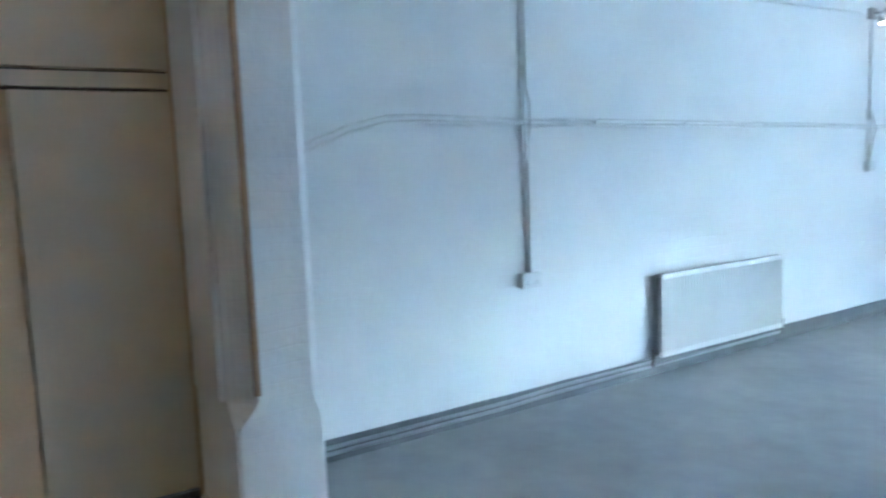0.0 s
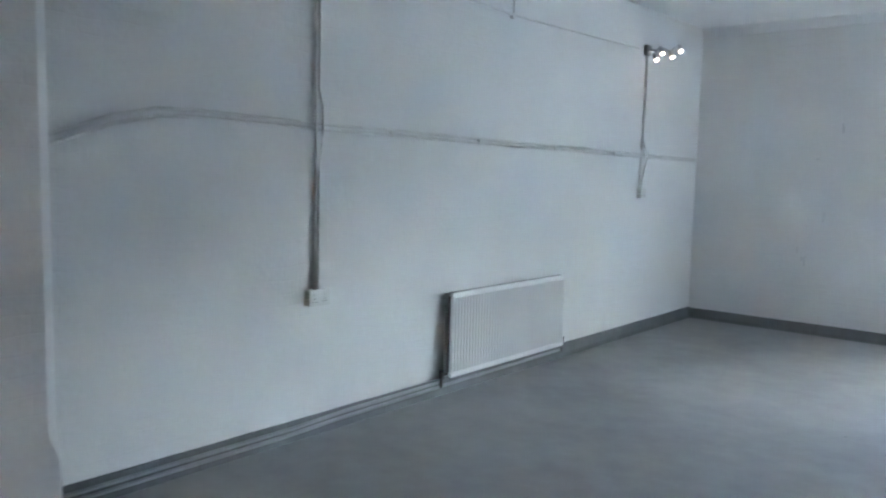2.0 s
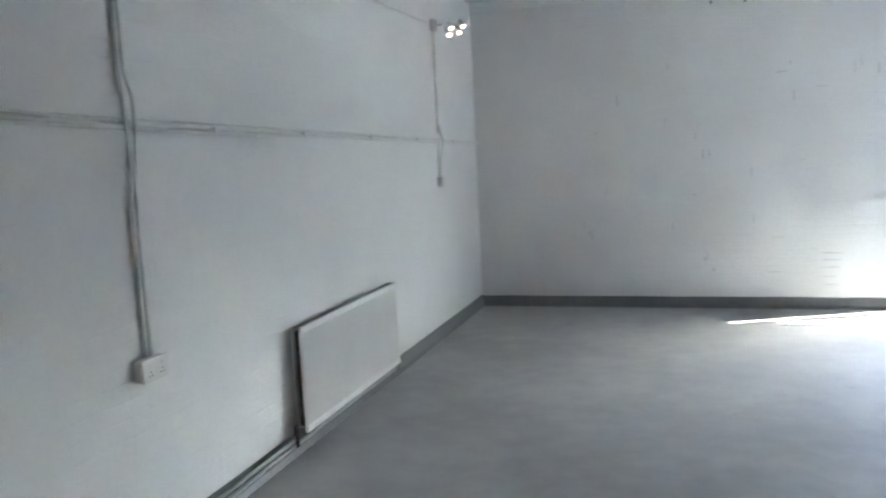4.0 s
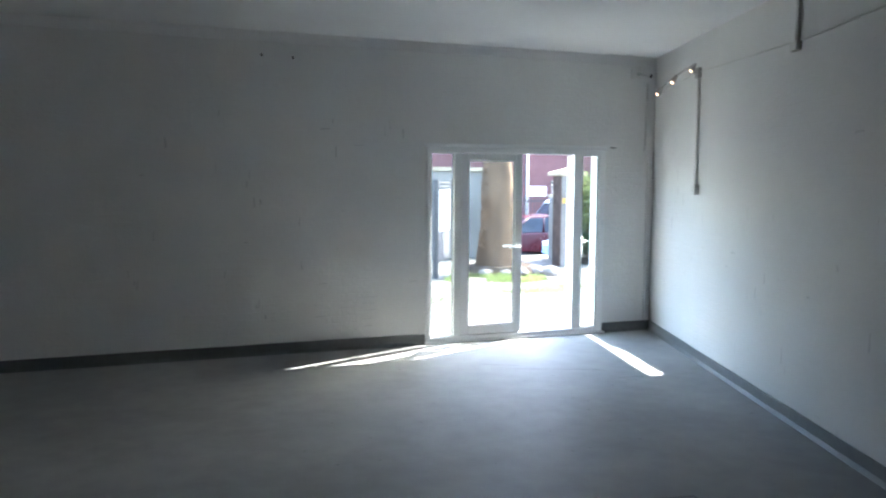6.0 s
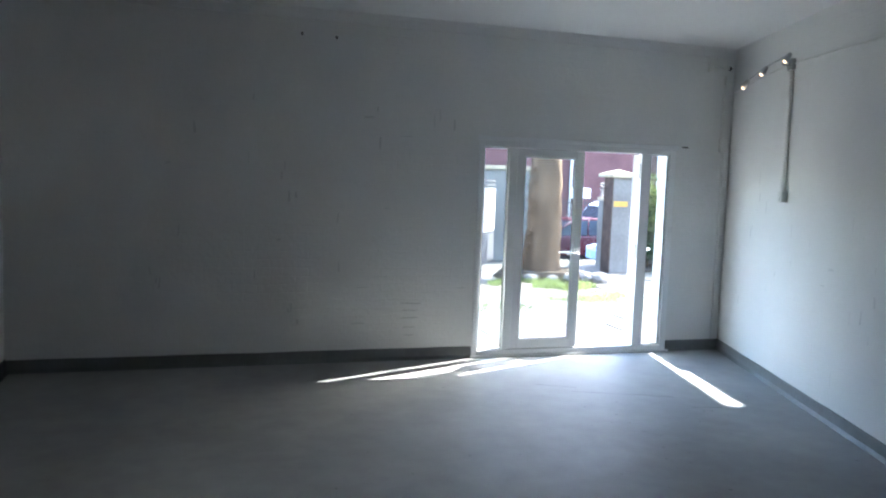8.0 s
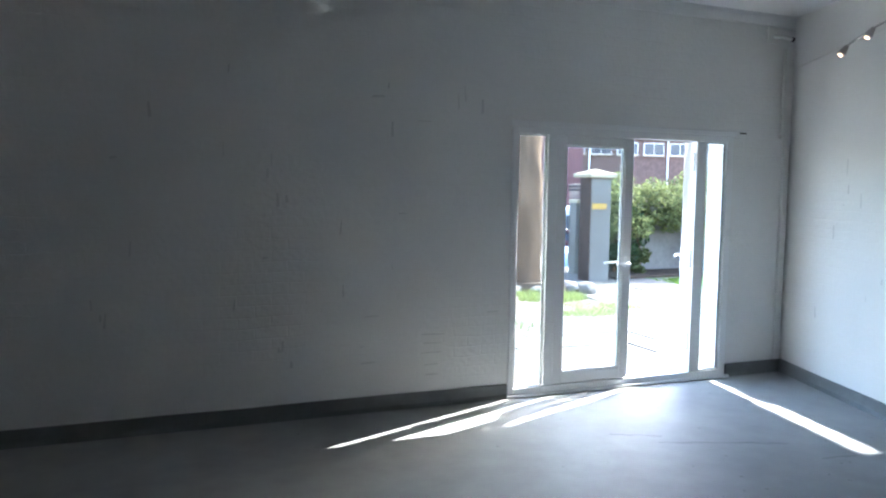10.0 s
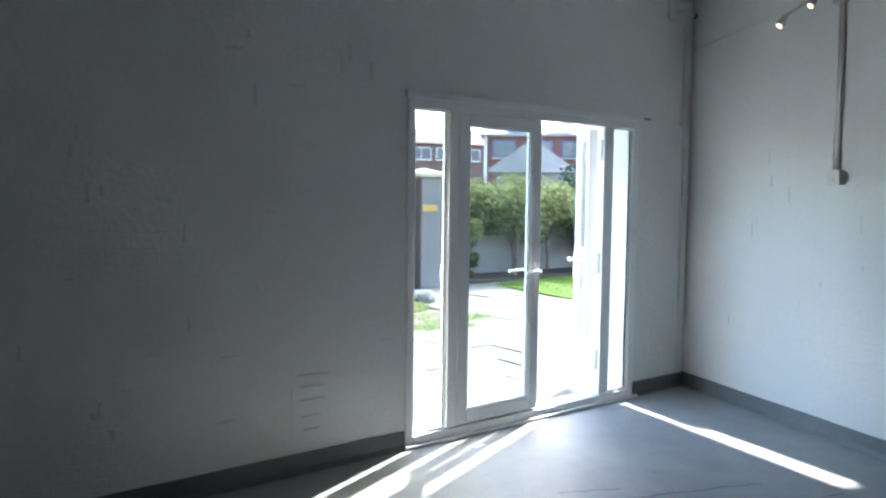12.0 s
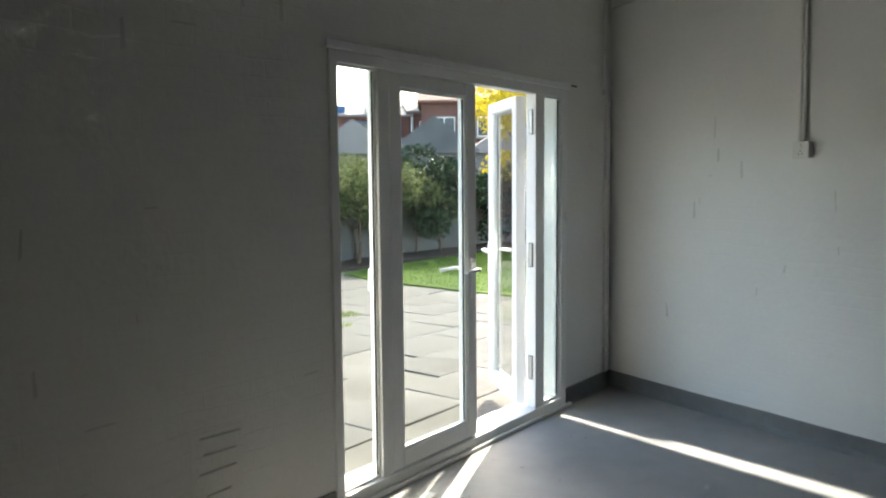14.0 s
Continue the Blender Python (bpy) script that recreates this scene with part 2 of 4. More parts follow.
def prism(bm, outline, lo, hi, axis="z", m=None):
    """An outline of (a, b) pairs drawn out along one axis."""
    def at(a, b, c):
        v = Vector((a, b, c)) if axis == "z" else Vector((a, c, b)) if axis == "y" else Vector((c, a, b))
        return m @ v if m is not None else v
    low = [bm.verts.new(at(a, b, lo)) for a, b in outline]
    high = [bm.verts.new(at(a, b, hi)) for a, b in outline]
    n = len(outline)
    bm.faces.new(low[::-1])
    bm.faces.new(high)
    for i in range(n):
        bm.faces.new((low[i], low[(i + 1) % n], high[(i + 1) % n], high[i]))


def finish(bm, bevel=0.0, seg=2):
    bmesh.ops.recalc_face_normals(bm, faces=bm.faces)
    if bevel:
        bmesh.ops.bevel(bm, geom=[e for e in bm.edges if len(e.link_faces) == 2 and e.calc_face_angle(0) > 0.6], offset=bevel, segments=seg, affect="EDGES", profile=0.5)
    return bm


def part(name, bm, material, parent=None, label="", bevel=0.0):
    finish(bm, bevel)
    me = bpy.data.meshes.new(name)
    bm.to_mesh(me)
    bm.free()
    me.materials.append(material)
    ob = new(name, me)
    if parent:
        ob.parent = parent
    if label:
        ob["label"] = label
    return ob


def thing(name, label, category, group="", kind="", at=(0, 0, 0), turn=0):
    ob = new(name)
    ob.matrix_basis = pose(*at, 0, 0, turn)
    return tagged(ob, label, category, group, kind)


def block(name, lo, hi, material, parent=None, label="", bevel=0.0, m=None):
    bm = bmesh.new()
    box(bm, lo, hi, m)
    return part(name, bm, material, parent, label, bevel)


# ---- plan: left wall x = 0, front wall y = 0, right wall leans in towards the back ----
H = 3.15
LEAN = 0.335
XR = 6.82
X0, X1, X2, X3, X4, X5, X6, X7 = 4.03, 4.34, 4.42, 5.137, 5.762, 5.88, 6.10, 6.17
TOP, HEAD = 2.085, 2.03
BACK = -11.0
TURN = math.degrees(math.atan2(LEAN, 1.0))


def right_x(y):
    return XR + LEAN * y


def on_right(s, off, z):
    """A place on the right wall: s metres from the front corner, off metres out from the wall."""
    k = math.hypot(1, LEAN)
    d, n = Vector((-LEAN / k, -1 / k, 0)), Vector((-1 / k, LEAN / k, 0))
    return Vector((XR, 0, z)) + d * s + n * off


R_LEN = 7.2
K = math.hypot(1, LEAN)
D_R = Vector((-LEAN / K, -1 / K, 0))
N_R = Vector((-1 / K, LEAN / K, 0))
RIGHT = Matrix(((D_R.x, N_R.x, 0, XR), (D_R.y, N_R.y, 0, 0), (0, 0, 1, 0), (0, 0, 0, 1)))

bm = bmesh.new()
box(bm, (-0.3, BACK - 0.3, -0.2), (7.0, 0.0, 0.0))
tagged(part("floor", bm, FLOOR), "worn grey painted concrete floor", "floor", kind="structure")
bm = bmesh.new()
box(bm, (-0.3, BACK - 0.3, H), (7.2, 0.3, H + 0.25))
tagged(part("ceiling", bm, CEIL), "white painted plaster ceiling", "ceiling", kind="structure")
# front wall with its opening
bm = bmesh.new()
box(bm, (-0.3, 0, -0.2), (X0, 0.3, H))
box(bm, (X7, 0, -0.2), (7.6, 0.3, H))
box(bm, (X0, 0, TOP), (X7, 0.3, H))
box(bm, (X0, 0, -0.2), (X7, 0.3, -0.002))
tagged(part("wall_front", bm, WALL_X), "white painted brick wall with faint joints", "wall", kind="structure")
bm = bmesh.new()
box(bm, (-0.3, -7.43, -0.2), (0, 0, H))
tagged(part("wall_left", bm, WALL_Y), "white painted wall with surface conduits", "wall", kind="structure")
bm = bmesh.new()
box(bm, (-0.3, BACK, -0.2), (0, -7.43, H))
tagged(part("wall_lobby", bm, BEIGE), "beige painted wall of the lobby", "wall", kind="structure")
bm = bmesh.new()
box(bm, (0, -0.3, -0.2), (R_LEN, 0, H))
ob = tagged(part("wall_right", bm, painted_brick("white_painted_brick_right", (0.80, 0.80, 0.78), (0.74, 0.74, 0.72), "x", 0.19)), "white painted brick wall with flaking marks", "wall", kind="structure")
ob.matrix_basis = RIGHT
end = on_right(R_LEN, 0, 0)
bm = bmesh.new()
box(bm, (end.x, end.y - 0.3, -0.2), (7.0, end.y, H))
tagged(part("wall_return", bm, BEIGE), "beige painted return wall", "wall", kind="structure")
bm = bmesh.new()
box(bm, (6.7, BACK, -0.2), (7.0, end.y - 0.3, H))
tagged(part("wall_lobby_side", bm, BEIGE), "beige painted lobby wall", "wall", kind="structure")
bm = bmesh.new()
box(bm, (-0.3, BACK - 0.3, -0.2), (7.0, BACK, H))
tagged(part("wall_back", bm, BEIGE), "beige painted back wall", "wall", kind="structure")


# ---- skirting ----
def skirting(name, length, m, h=0.11, uneven=0.006):
    bm = bmesh.new()
    n = max(int(length / 0.25), 2)
    rows = []
    for i in range(n + 1):
        x = length * i / n
        j = uneven * noise.noise((x * 2.3, length, 0.3))
        rows.append([bm.verts.new(m @ Vector(p)) for p in ((x, -0.004, h + j), (x, 0.012, h + j), (x, 0.016, 0.03), (x, 0.035, 0.001), (x, -0.004, 0.001))])
    for a, b in zip(rows, rows[1:]):
        for k in range(5):
            bm.faces.new((a[k], a[(k + 1) % 5], b[(k + 1) % 5], b[k]))
    bm.faces.new(rows[0])
    bm.faces.new(rows[-1][::-1])
    return tagged(part(name, bm, SKIRT), "dark grey painted coved skirting band", "skirting", kind="structure")


FRONT = Matrix(((1, 0, 0, 0), (0, -1, 0, 0), (0, 0, 1, 0), (0, 0, 0, 1)))
skirting("baseboard_front", X0 - 0.01, FRONT)
skirting("baseboard_front_right", XR - X7 - 0.02, Matrix.Translation((X7 + 0.01, 0, 0)) @ FRONT)
LEFT = Matrix(((0, 1, 0, 0), (-1, 0, 0, 0), (0, 0, 1, 0), (0, 0, 0, 1)))
skirting("baseboard_left", 7.15, LEFT, 0.115)
skirting("baseboard_right", R_LEN, RIGHT)

# ---- pier beside the opening to the lobby, with stopped chamfers ----
bm = bmesh.new()
PX, P0, P1 = 0.55, -7.535, -7.122


def pier_outline(hollow, chamfer):
    """Plan of the pier: one corner hollowed by a quarter round, the other cut."""
    arc = [(PX - hollow * math.cos(radians(15 * k)), P0 + hollow * math.sin(radians(15 * k))) for k in range(7)]
    return [(0.0, P0)] + arc + [(PX, P1 - chamfer), (PX - chamfer, P1), (0.0, P1)]


rings = []
for z, hollow, chamfer in ((0.0, 0.012, 0.012), (0.44, 0.012, 0.012), (0.47, 0.02, 0.018), (0.53, 0.075, 0.042), (0.56, 0.098, 0.05), (0.58, 0.105, 0.052), (H, 0.11, 0.052)):
    rings.append([bm.verts.new((a + 0.004 * noise.noise((a * 6, b * 6, z * 3)), b, z)) for a, b in pier_outline(hollow, chamfer)])
for a, b in zip(rings, rings[1:]):
    for k in range(len(a)):
        bm.faces.new((a[k], a[(k + 1) % len(a)], b[(k + 1) % len(a)], b[k]))
bm.faces.new(rings[0][::-1])
bm.faces.new(rings[-1])
tagged(part("pier", bm, WALL_Y), "white painted plaster pier with chamfered edges", "pier", kind="structure")
bm = bmesh.new()
box(bm, (0.06, P0 - 0.03, 0.57), (0.43, P0 - 0.002, H))
tagged(part("trim_batten", bm, CEIL, bevel=0.008), "off-white boxed batten on the pier", "trim", kind="structure")
# brown strip paints the warm shade of the hollow beside the arris
bm = bmesh.new()
box(bm, (PX - 0.02, P0 + 0.095, 0.60), (PX + 0.005, P0 + 0.118, H))
tagged(part("trim_arris_shade", bm, mat("brown_hollow_shade", (0.42, 0.28, 0.17), (0.28, 0.18, 0.10), 0.9, scale=6, bump=0.5)), "brown strip along the arris of the pier, painting the hollow's shade", "trim", kind="structure")
# boarded cupboard front on the lobby wall
cup = thing("wall_cupboard", "tall cream boarded cupboard against the beige lobby wall", "cupboard", at=(0, -7.9, 0))
block("door", (0.002, -0.33, 0.06), (0.045, 0.33, 1.955), BOARD, cup, bevel=0.006)
block("top_panel", (0.002, -0.62, 2.052), (0.045, 0.33, H - 0.02), BOARD, cup, bevel=0.004)
block("frame", (0.008, -0.62, 1.970), (0.04, 0.33, 2.038), BOARD, cup)
# dark strip puts the shade between the boards into colour
block("gap_shade", (0.002, -0.62, 1.957), (0.007, 0.33, 2.050), GOUGE_GAP_DARK, cup, "dark strip painting the shade in the board gaps")
block("plinth", (0.002, -0.33, 0.0), (0.06, 0.33, 0.055), SKIRT, cup)
block("side_strip", (0.002, -0.60, 0.0), (0.03, -0.345, 1.94), BEIGE, cup)


# ---- conduits on the left wall ----
def conduit(name, runs, material, label, r=0.011, clips=()):
    root = thing(name, label, "conduit")
    for pts in runs:
        bm = bmesh.new()
        tube(bm, pts, r)
        part("tube", bm, material, root)
    for p in clips:
        bm = bmesh.new()
        box(bm, (p[0] - 0.018, p[1] - 0.02, p[2] - 0.02), (p[0] + 0.014, p[1] + 0.02, p[2] + 0.02))
        part("clip", bm, material, root, bevel=0.004)
    return root


conduit("wall_conduit", [[(0.015, -7.12, 1.575), (0.015, -6.9, 1.665), (0.015, -6.62, 1.765), (0.015, -6.4, 1.812), (0.015, -6.2, 1.818), (0.015, -5.44, 1.80), (0.015, -3.5, 1.775), (0.015, -1.4, 1.745), (0.015, -0.02, 1.728)],
                         [(0.014, -7.12, 1.615), (0.014, -6.9, 1.705), (0.014, -6.62, 1.802), (0.014, -6.4, 1.846), (0.014, -6.2, 1.850), (0.014, -5.44, 1.83), (0.014, -3.5, 1.802), (0.014, -1.4, 1.769), (0.014, -0.02, 1.75)]],
        PIPE, "pair of painted conduits clipped along the white wall", 0.010, [(0.018, y, 1.745 - 0.0135 * (y + 1.4) + 0.012) for y in (-0.9, -1.9, -2.9, -3.9, -4.8)])
conduit("vertical_conduit", [[(0.016, -5.40, H), (0.016, -5.40, 2.02), (0.033, -5.39, 1.93), (0.036, -5.392, 1.80), (0.026, -5.40, 1.66), (0.016, -5.405, 1.5), (0.016, -5.405, 0.87)],
                            [(0.016, -5.43, H), (0.016, -5.43, 2.02), (0.033, -5.437, 1.93), (0.036, -5.44, 1.80), (0.026, -5.437, 1.66), (0.016, -5.43, 1.5), (0.016, -5.43, 0.87)]], PIPE, "pair of grey conduits dropping to a wall socket", 0.009)
conduit("vertical_conduit", [[(0.016, -1.33, 2.74), (0.016, -1.33, 1.92), (0.03, -1.31, 1.84), (0.04, -1.27, 1.74), (0.02, -1.30, 1.6), (0.016, -1.33, 1.43)],
                            [(0.016, -1.35, 1.92), (0.03, -1.38, 1.84), (0.04, -1.40, 1.74), (0.02, -1.37, 1.6), (0.016, -1.345, 1.43)]], PIPE, "grey conduit dropping from spotlights to a socket", 0.011)
conduit("lighting_cable", [[(0.02, -6.2, 2.80), (0.02, -5.2, 2.79), (0.02, -3.54, 2.735), (0.02, -2.4, 2.745), (0.02, -1.5, 2.755)], [(0.025, -3.54, H), (0.025, -3.54, 2.72)]], PIPE, "lighting cable clipped high along the wall", 0.008, [(0.018, -3.54, 2.73)])


def socket(at, turn, label, wide=0.15):
    root = thing("wall_socket", label, "socket", "wall sockets", at=at, turn=turn)
    bm = bmesh.new()
    box(bm, (-wide / 2, 0, -0.045), (wide / 2, 0.042, 0.045))
    part("back_box", bm, PLASTIC, root, bevel=0.006)
    bm = bmesh.new()
    box(bm, (-wide / 2 - 0.003, 0.042, -0.048), (wide / 2 + 0.003, 0.052, 0.048))
    part("face_plate", bm, PLASTIC, root, bevel=0.003)
    for s in ((-0.25, 0.25) if wide > 0.1 else (0,)):
        block("switch", (s * wide - 0.007, 0.052, 0.012), (s * wide + 0.007, 0.057, 0.032), PLASTIC, root, bevel=0.002)
        for dx, dz in ((0, 0), (-0.011, -0.016), (0.011, -0.016)):
            block("pin_hole", (s * wide + dx - 0.003, 0.0522, -0.006 + dz - 0.003), (s * wide + dx + 0.003, 0.0526, -0.006 + dz + 0.003), BLACK, root)
    return root


socket((0, -5.42, 0.825), -90, "white double wall socket at the foot of a conduit")
socket((0, -1.34, 1.395), -90, "white wall socket at the foot of a conduit", 0.09)
rs = on_right(1.50, 0, 1.66)
socket(tuple(rs), 180 - 90 - TURN + 0, "white wall socket on the brick wall", 0.09)


# ---- spotlights ----
def spot_bar(at, turn, heads, label):
    root = thing("spotlight_bar", label, "spotlight", "spotlight bars", at=at, turn=turn)
    block("rose", (-0.05, 0, -0.05), (0.05, 0.04, 0.05), STEEL, root, bevel=0.01)
    bm = bmesh.new()
    tube(bm, [(0, 0.02, 0), (0, 0.10, 0)], 0.008)
    part("stem", bm, STEEL, root)
    bm = bmesh.new()
    tube(bm, [(heads[0][0], 0.10 + heads[0][1], heads[0][2] + 0.05)] + [(h[0], 0.10 + h[1], h[2] + 0.05) for h in heads[1:]], 0.007)
    part("bar", bm, STEEL, root)
    for x, y, z in heads:
        bm = bmesh.new()
        p = Vector((x, 0.10 + y, z + 0.05))
        d = Vector((0.15, 0.5, -0.85)).normalized()
        tube(bm, [p, p + d * 0.02, p + d * 0.05, p + d * 0.075], 0.014, 12, 0.03)
        lamp = part("lamp_head", bm, STEEL, root)
        bm = bmesh.new()
        bmesh.ops.create_uvsphere(bm, u_segments=10, v_segments=6, radius=0.018, matrix=Matrix.Translation(p + d * 0.07))
        part("bulb", bm, BULB, lamp)
    return root


spot_bar((0, -1.33, 2.755), -90, [(0.24, 0.10, -0.12), (0.02, 0.05, -0.03), (-0.14, 0.08, -0.05), (-0.38, 0.05, 0.04)], "bar of four lit warm spotlights on the wall")
sp = on_right(1.47, 0, 2.79)
spot_bar(tuple(sp), 90 - TURN, [(-0.26, 0.04, 0.0), (-0.03, 0.14, -0.08), (0.11, 0.24, -0.18)], "bar of three lit warm spotlights on the brick wall")
for i, (s, z0, z1) in enumerate(((1.47, 1.70, 2.78), (3.47, 2.72, H))):
    a, b = on_right(s, 0.016, z0), on_right(s, 0.016, z1)
    conduit("vertical_conduit", [[a, b], [a + D_R * 0.024, b + D_R * 0.024]], PIPE, "grey conduit on the white brick wall", 0.011)
bx = on_right(3.47, 0.0, 2.71)
jb = block("junction_box", (-0.05, 0, -0.035), (0.05, 0.04, 0.035), PLASTIC, bevel=0.006)
jb.matrix_basis = pose(*bx, 0, 0, 90 - TURN)
tagged(jb, "small painted junction box under a conduit", "junction box")
conduit("lighting_cable", [[on_right(0.03, 0.012, 2.70), on_right(0.7, 0.012, 2.765), on_right(1.4, 0.012, 2.80), on_right(2.6, 0.012, 2.77), on_right(3.7, 0.012, 2.74), on_right(5.6, 0.012, 2.78)]], PIPE, "thin painted cable along the brick wall", 0.006)
# corner boxing and conduit at the front right corner
block_ob = block("corner_boxing", (XR - 0.10, -0.03, 0.112), (XR - 0.04, -0.001, 2.1), WALL_X, bevel=0.012)
tagged(block_ob, "white painted boxing in the wall corner", "boxing", kind="structure")
conduit("corner_conduit", [[(XR - 0.135, -0.03, 2.10), (XR - 0.135, -0.03, 2.86)]], PIPE, "short grey conduit in the corner", 0.012, [(XR - 0.135, -0.03, 2.11)])
br = thing("wall_bracket", "old painted metal bracket under the ceiling", "bracket")
block("plate", (XR - 0.34, -0.025, 2.90), (XR - 0.22, -0.001, 3.04), PIPE, br, bevel=0.006)
bm = bmesh.new()
tube(bm, [(XR - 0.26, -0.02, 2.96), (XR - 0.24, -0.09, 2.95), (XR - 0.16, -0.12, 2.93)], 0.016)
part("arm", bm, PIPE, br)
bm = bmesh.new()
tube(bm, [(XR - 0.165, -0.12, 2.93), (XR - 0.145, -0.125, 2.925)], 0.02)
part("end_cap", bm, BLACK, br)
# cornice strip and wall marks
bm = bmesh.new()
prism(bm, [(-0.001, H - 0.10), (-0.012, H - 0.095), (-0.016, H - 0.03), (-0.03, H - 0.001), (-0.001, H - 0.001)], 0.0, XR - 0.02, "x")
tagged(part("trim_cornice", bm, CEIL), "plain painted cornice strip", "cornice", kind="structure")
for x, z in ((2.35, 2.93), (2.65, 2.92)):
    bm = bmesh.new()
    tube(bm, [(x, -0.002, z), (x, -0.03, z - 0.002), (x, -0.04, z - 0.02)], 0.009)
    tagged(part("wall_hook", bm, DARKPIPE), "small old hook high on the wall", "hook", "wall hooks")
bm = bmesh.new()
box(bm, (6.235, -0.006, 2.112), (6.31, -0.001, 2.124))
tagged(part("wall_gouge", bm, GOUGE_GAP_DARK, bevel=0.002), "short dark gouge in the wall paint", "gouge")
# rows of slits where an air brick was painted over
grille = thing("air_brick", "painted-over air brick with dark slits", "air brick", at=(3.40, 0, 0.20))
bm = bmesh.new()
box(bm, (-0.12, -0.004, -0.01), (0.12, -0.001, 0.36))
part("plate", bm, WALL_X, grille)
# slits are thin raised bars in grey, not openings
SLIT = mat("grey_slit_bar", (0.68, 0.68, 0.66), (0.52, 0.52, 0.51), 0.8, scale=20)
for i, (z, w) in enumerate(((0.335, 0.10), (0.27, 0.08), (0.20, 0.09), (0.11, 0.06), (0.035, 0.05))):
    bm = bmesh.new()
    box(bm, (-w, -0.012, z - 0.003), (w * 0.9, -0.0035, z + 0.004), pose(0, 0, 0, 0, random.uniform(-3, 3), 0))
    part("slit", bm, SLIT, grille, bevel=0.002)


# ---- radiators ----
def radiator(at, turn, length, label, low=0.14, height=0.6):
    root = thing("radiator", label, "radiator", "radiators", at=at, turn=turn)
    bm = bmesh.new()
    n = int(length / 0.0333)
    pitch = length / n
    pts = [(0, 0.09)]
    for i in range(n):
        x = i * pitch
        pts += [(x + pitch * 0.22, 0.105), (x + pitch * 0.62, 0.105), (x + pitch * 0.78, 0.094), (x + pitch * 0.98, 0.094)]
    pts += [(length, 0.09)]
    back = [(x, y - 0.006) for x, y in reversed(pts)]
    prism(bm, pts + back, low + 0.035, low + height - 0.035)
    part("front_panel", bm, ENAMEL, root)
    for name, z0, z1 in (("top_rail", low + height - 0.037, low + height), ("bottom_rail", low, low + 0.037)):
        block(name, (0, 0.084, z0), (length, 0.107, z1), ENAMEL, root, bevel=0.006)
    block("back_panel", (0, 0.035, low + 0.01), (length, 0.045, low + height - 0.01), ENAMEL, root, bevel=0.003)
    block("top_grille", (0.01, 0.046, low + height - 0.012), (length - 0.01, 0.083, low + height - 0.004), mat("grey_grille", (0.3, 0.3, 0.29), (0.2, 0.2, 0.19), 0.6), root)
    block("core", (0.02, 0.05, low + 0.03), (length - 0.02, 0.08, low + height - 0.03), DARKPIPE, root)
    for x in (0.15, length - 0.15):
        block("bracket", (x - 0.015, 0, low + 0.1), (x + 0.015, 0.036, low + height - 0.1), STEEL, root)
    for x, s in ((0, -1), (length, 1)):
        bm = bmesh.new()
        tube(bm, [(x - s * 0.01, 0.06, low + 0.02), (x + s * 0.045, 0.06, low + 0.02), (x + s * 0.05, 0.06, low - 0.02), (x + s * 0.05, 0.06, 0.07)], 0.011)
        tube(bm, [(x + s * 0.05, 0.06, low + 0.0), (x + s * 0.05, 0.06, low + 0.06)], 0.017)
        part("valve", bm, DARKPIPE, root)
    return root


radiator((0, -2.80, 0), -90, 1.47, "white ribbed panel radiator on the white wall", 0.135, 0.60)
rr = on_right(5.02, 0, 0)
radiator((rr.x + D_R.x * 1.4, rr.y + D_R.y * 1.4, 0), 90 - TURN, 1.4, "white ribbed panel radiator on the brick wall", 0.19, 0.58)
conduit("heating_pipe", [[(0.04, -7.1, 0.083), (0.04, -5.6, 0.083), (0.04, -5.2, 0.098), (0.04, -4.32, 0.102)]], GREYPIPE, "grey painted heating pipe above the floor", 0.011)
conduit("heating_pipe", [[(0.045, -7.1, 0.05), (0.045, -5.7, 0.05), (0.045, -5.3, 0.062), (0.045, -4.1, 0.075), (0.045, -2.75, 0.08)]], GREYPIPE, "grey painted heating pipe above the floor", 0.011)

# ---- floor hatch and litter ----
HATCH_RIM = mat("worn_grey_rim", (0.22, 0.22, 0.215), (0.15, 0.15, 0.145), 0.6)
hatch = thing("floor_hatch", "grey painted access cover in the floor", "hatch", at=(3.52, -4.22, 0), turn=-8)
block("cover", (0.02, -0.55, 0.001), (0.62, -0.02, 0.007), FLOOR, hatch, bevel=0.002)
for lo, hi in (((0, -0.57, 0.001), (0.64, -0.555, 0.006)), ((0, -0.015, 0.001), (0.64, 0, 0.006)), ((0, -0.555, 0.001), (0.015, -0.015, 0.006)), ((0.625, -0.555, 0.001), (0.64, -0.015, 0.006))):
    block("rim", lo, hi, HATCH_RIM, hatch)
bm = bmesh.new()
tube(bm, [(0.36, -0.18, 0.006), (0.36, -0.18, 0.009)], 0.02)
part("lifting_hole", bm, BLACK, hatch)
bm = bmesh.new()
box(bm, (-0.05, -0.025, 0.001), (0.05, 0.025, 0.003))
ob = tagged(part("paper_scrap", bm, PAPER), "small pale scrap of paper on the floor", "paper")
ob.matrix_basis = pose(4.42, -0.22, 0, 0, 0, 10)


def crack(pts, label):
    bm = bmesh.new()
    rows = []
    for i, (x, y) in enumerate(pts):
        w = 0.004 + 0.008 * random.random()
        rows.append([bm.verts.new((x, y - w, 0.002)), bm.verts.new((x, y + w, 0.002))])
    for a, b in zip(rows, rows[1:]):
        bm.faces.new((a[0], b[0], b[1], a[1]))
    tagged(part("floor_crack", bm, SKIRT), label, "crack", "floor cracks")


def wander(x, y, dx, dy, n):
    pts = []
    for i in range(n):
        pts.append((x, y))
        x += dx + random.uniform(-0.4, 0.4) * abs(dy)
        y += dy + random.uniform(-0.35, 0.35) * abs(dx)
    return pts


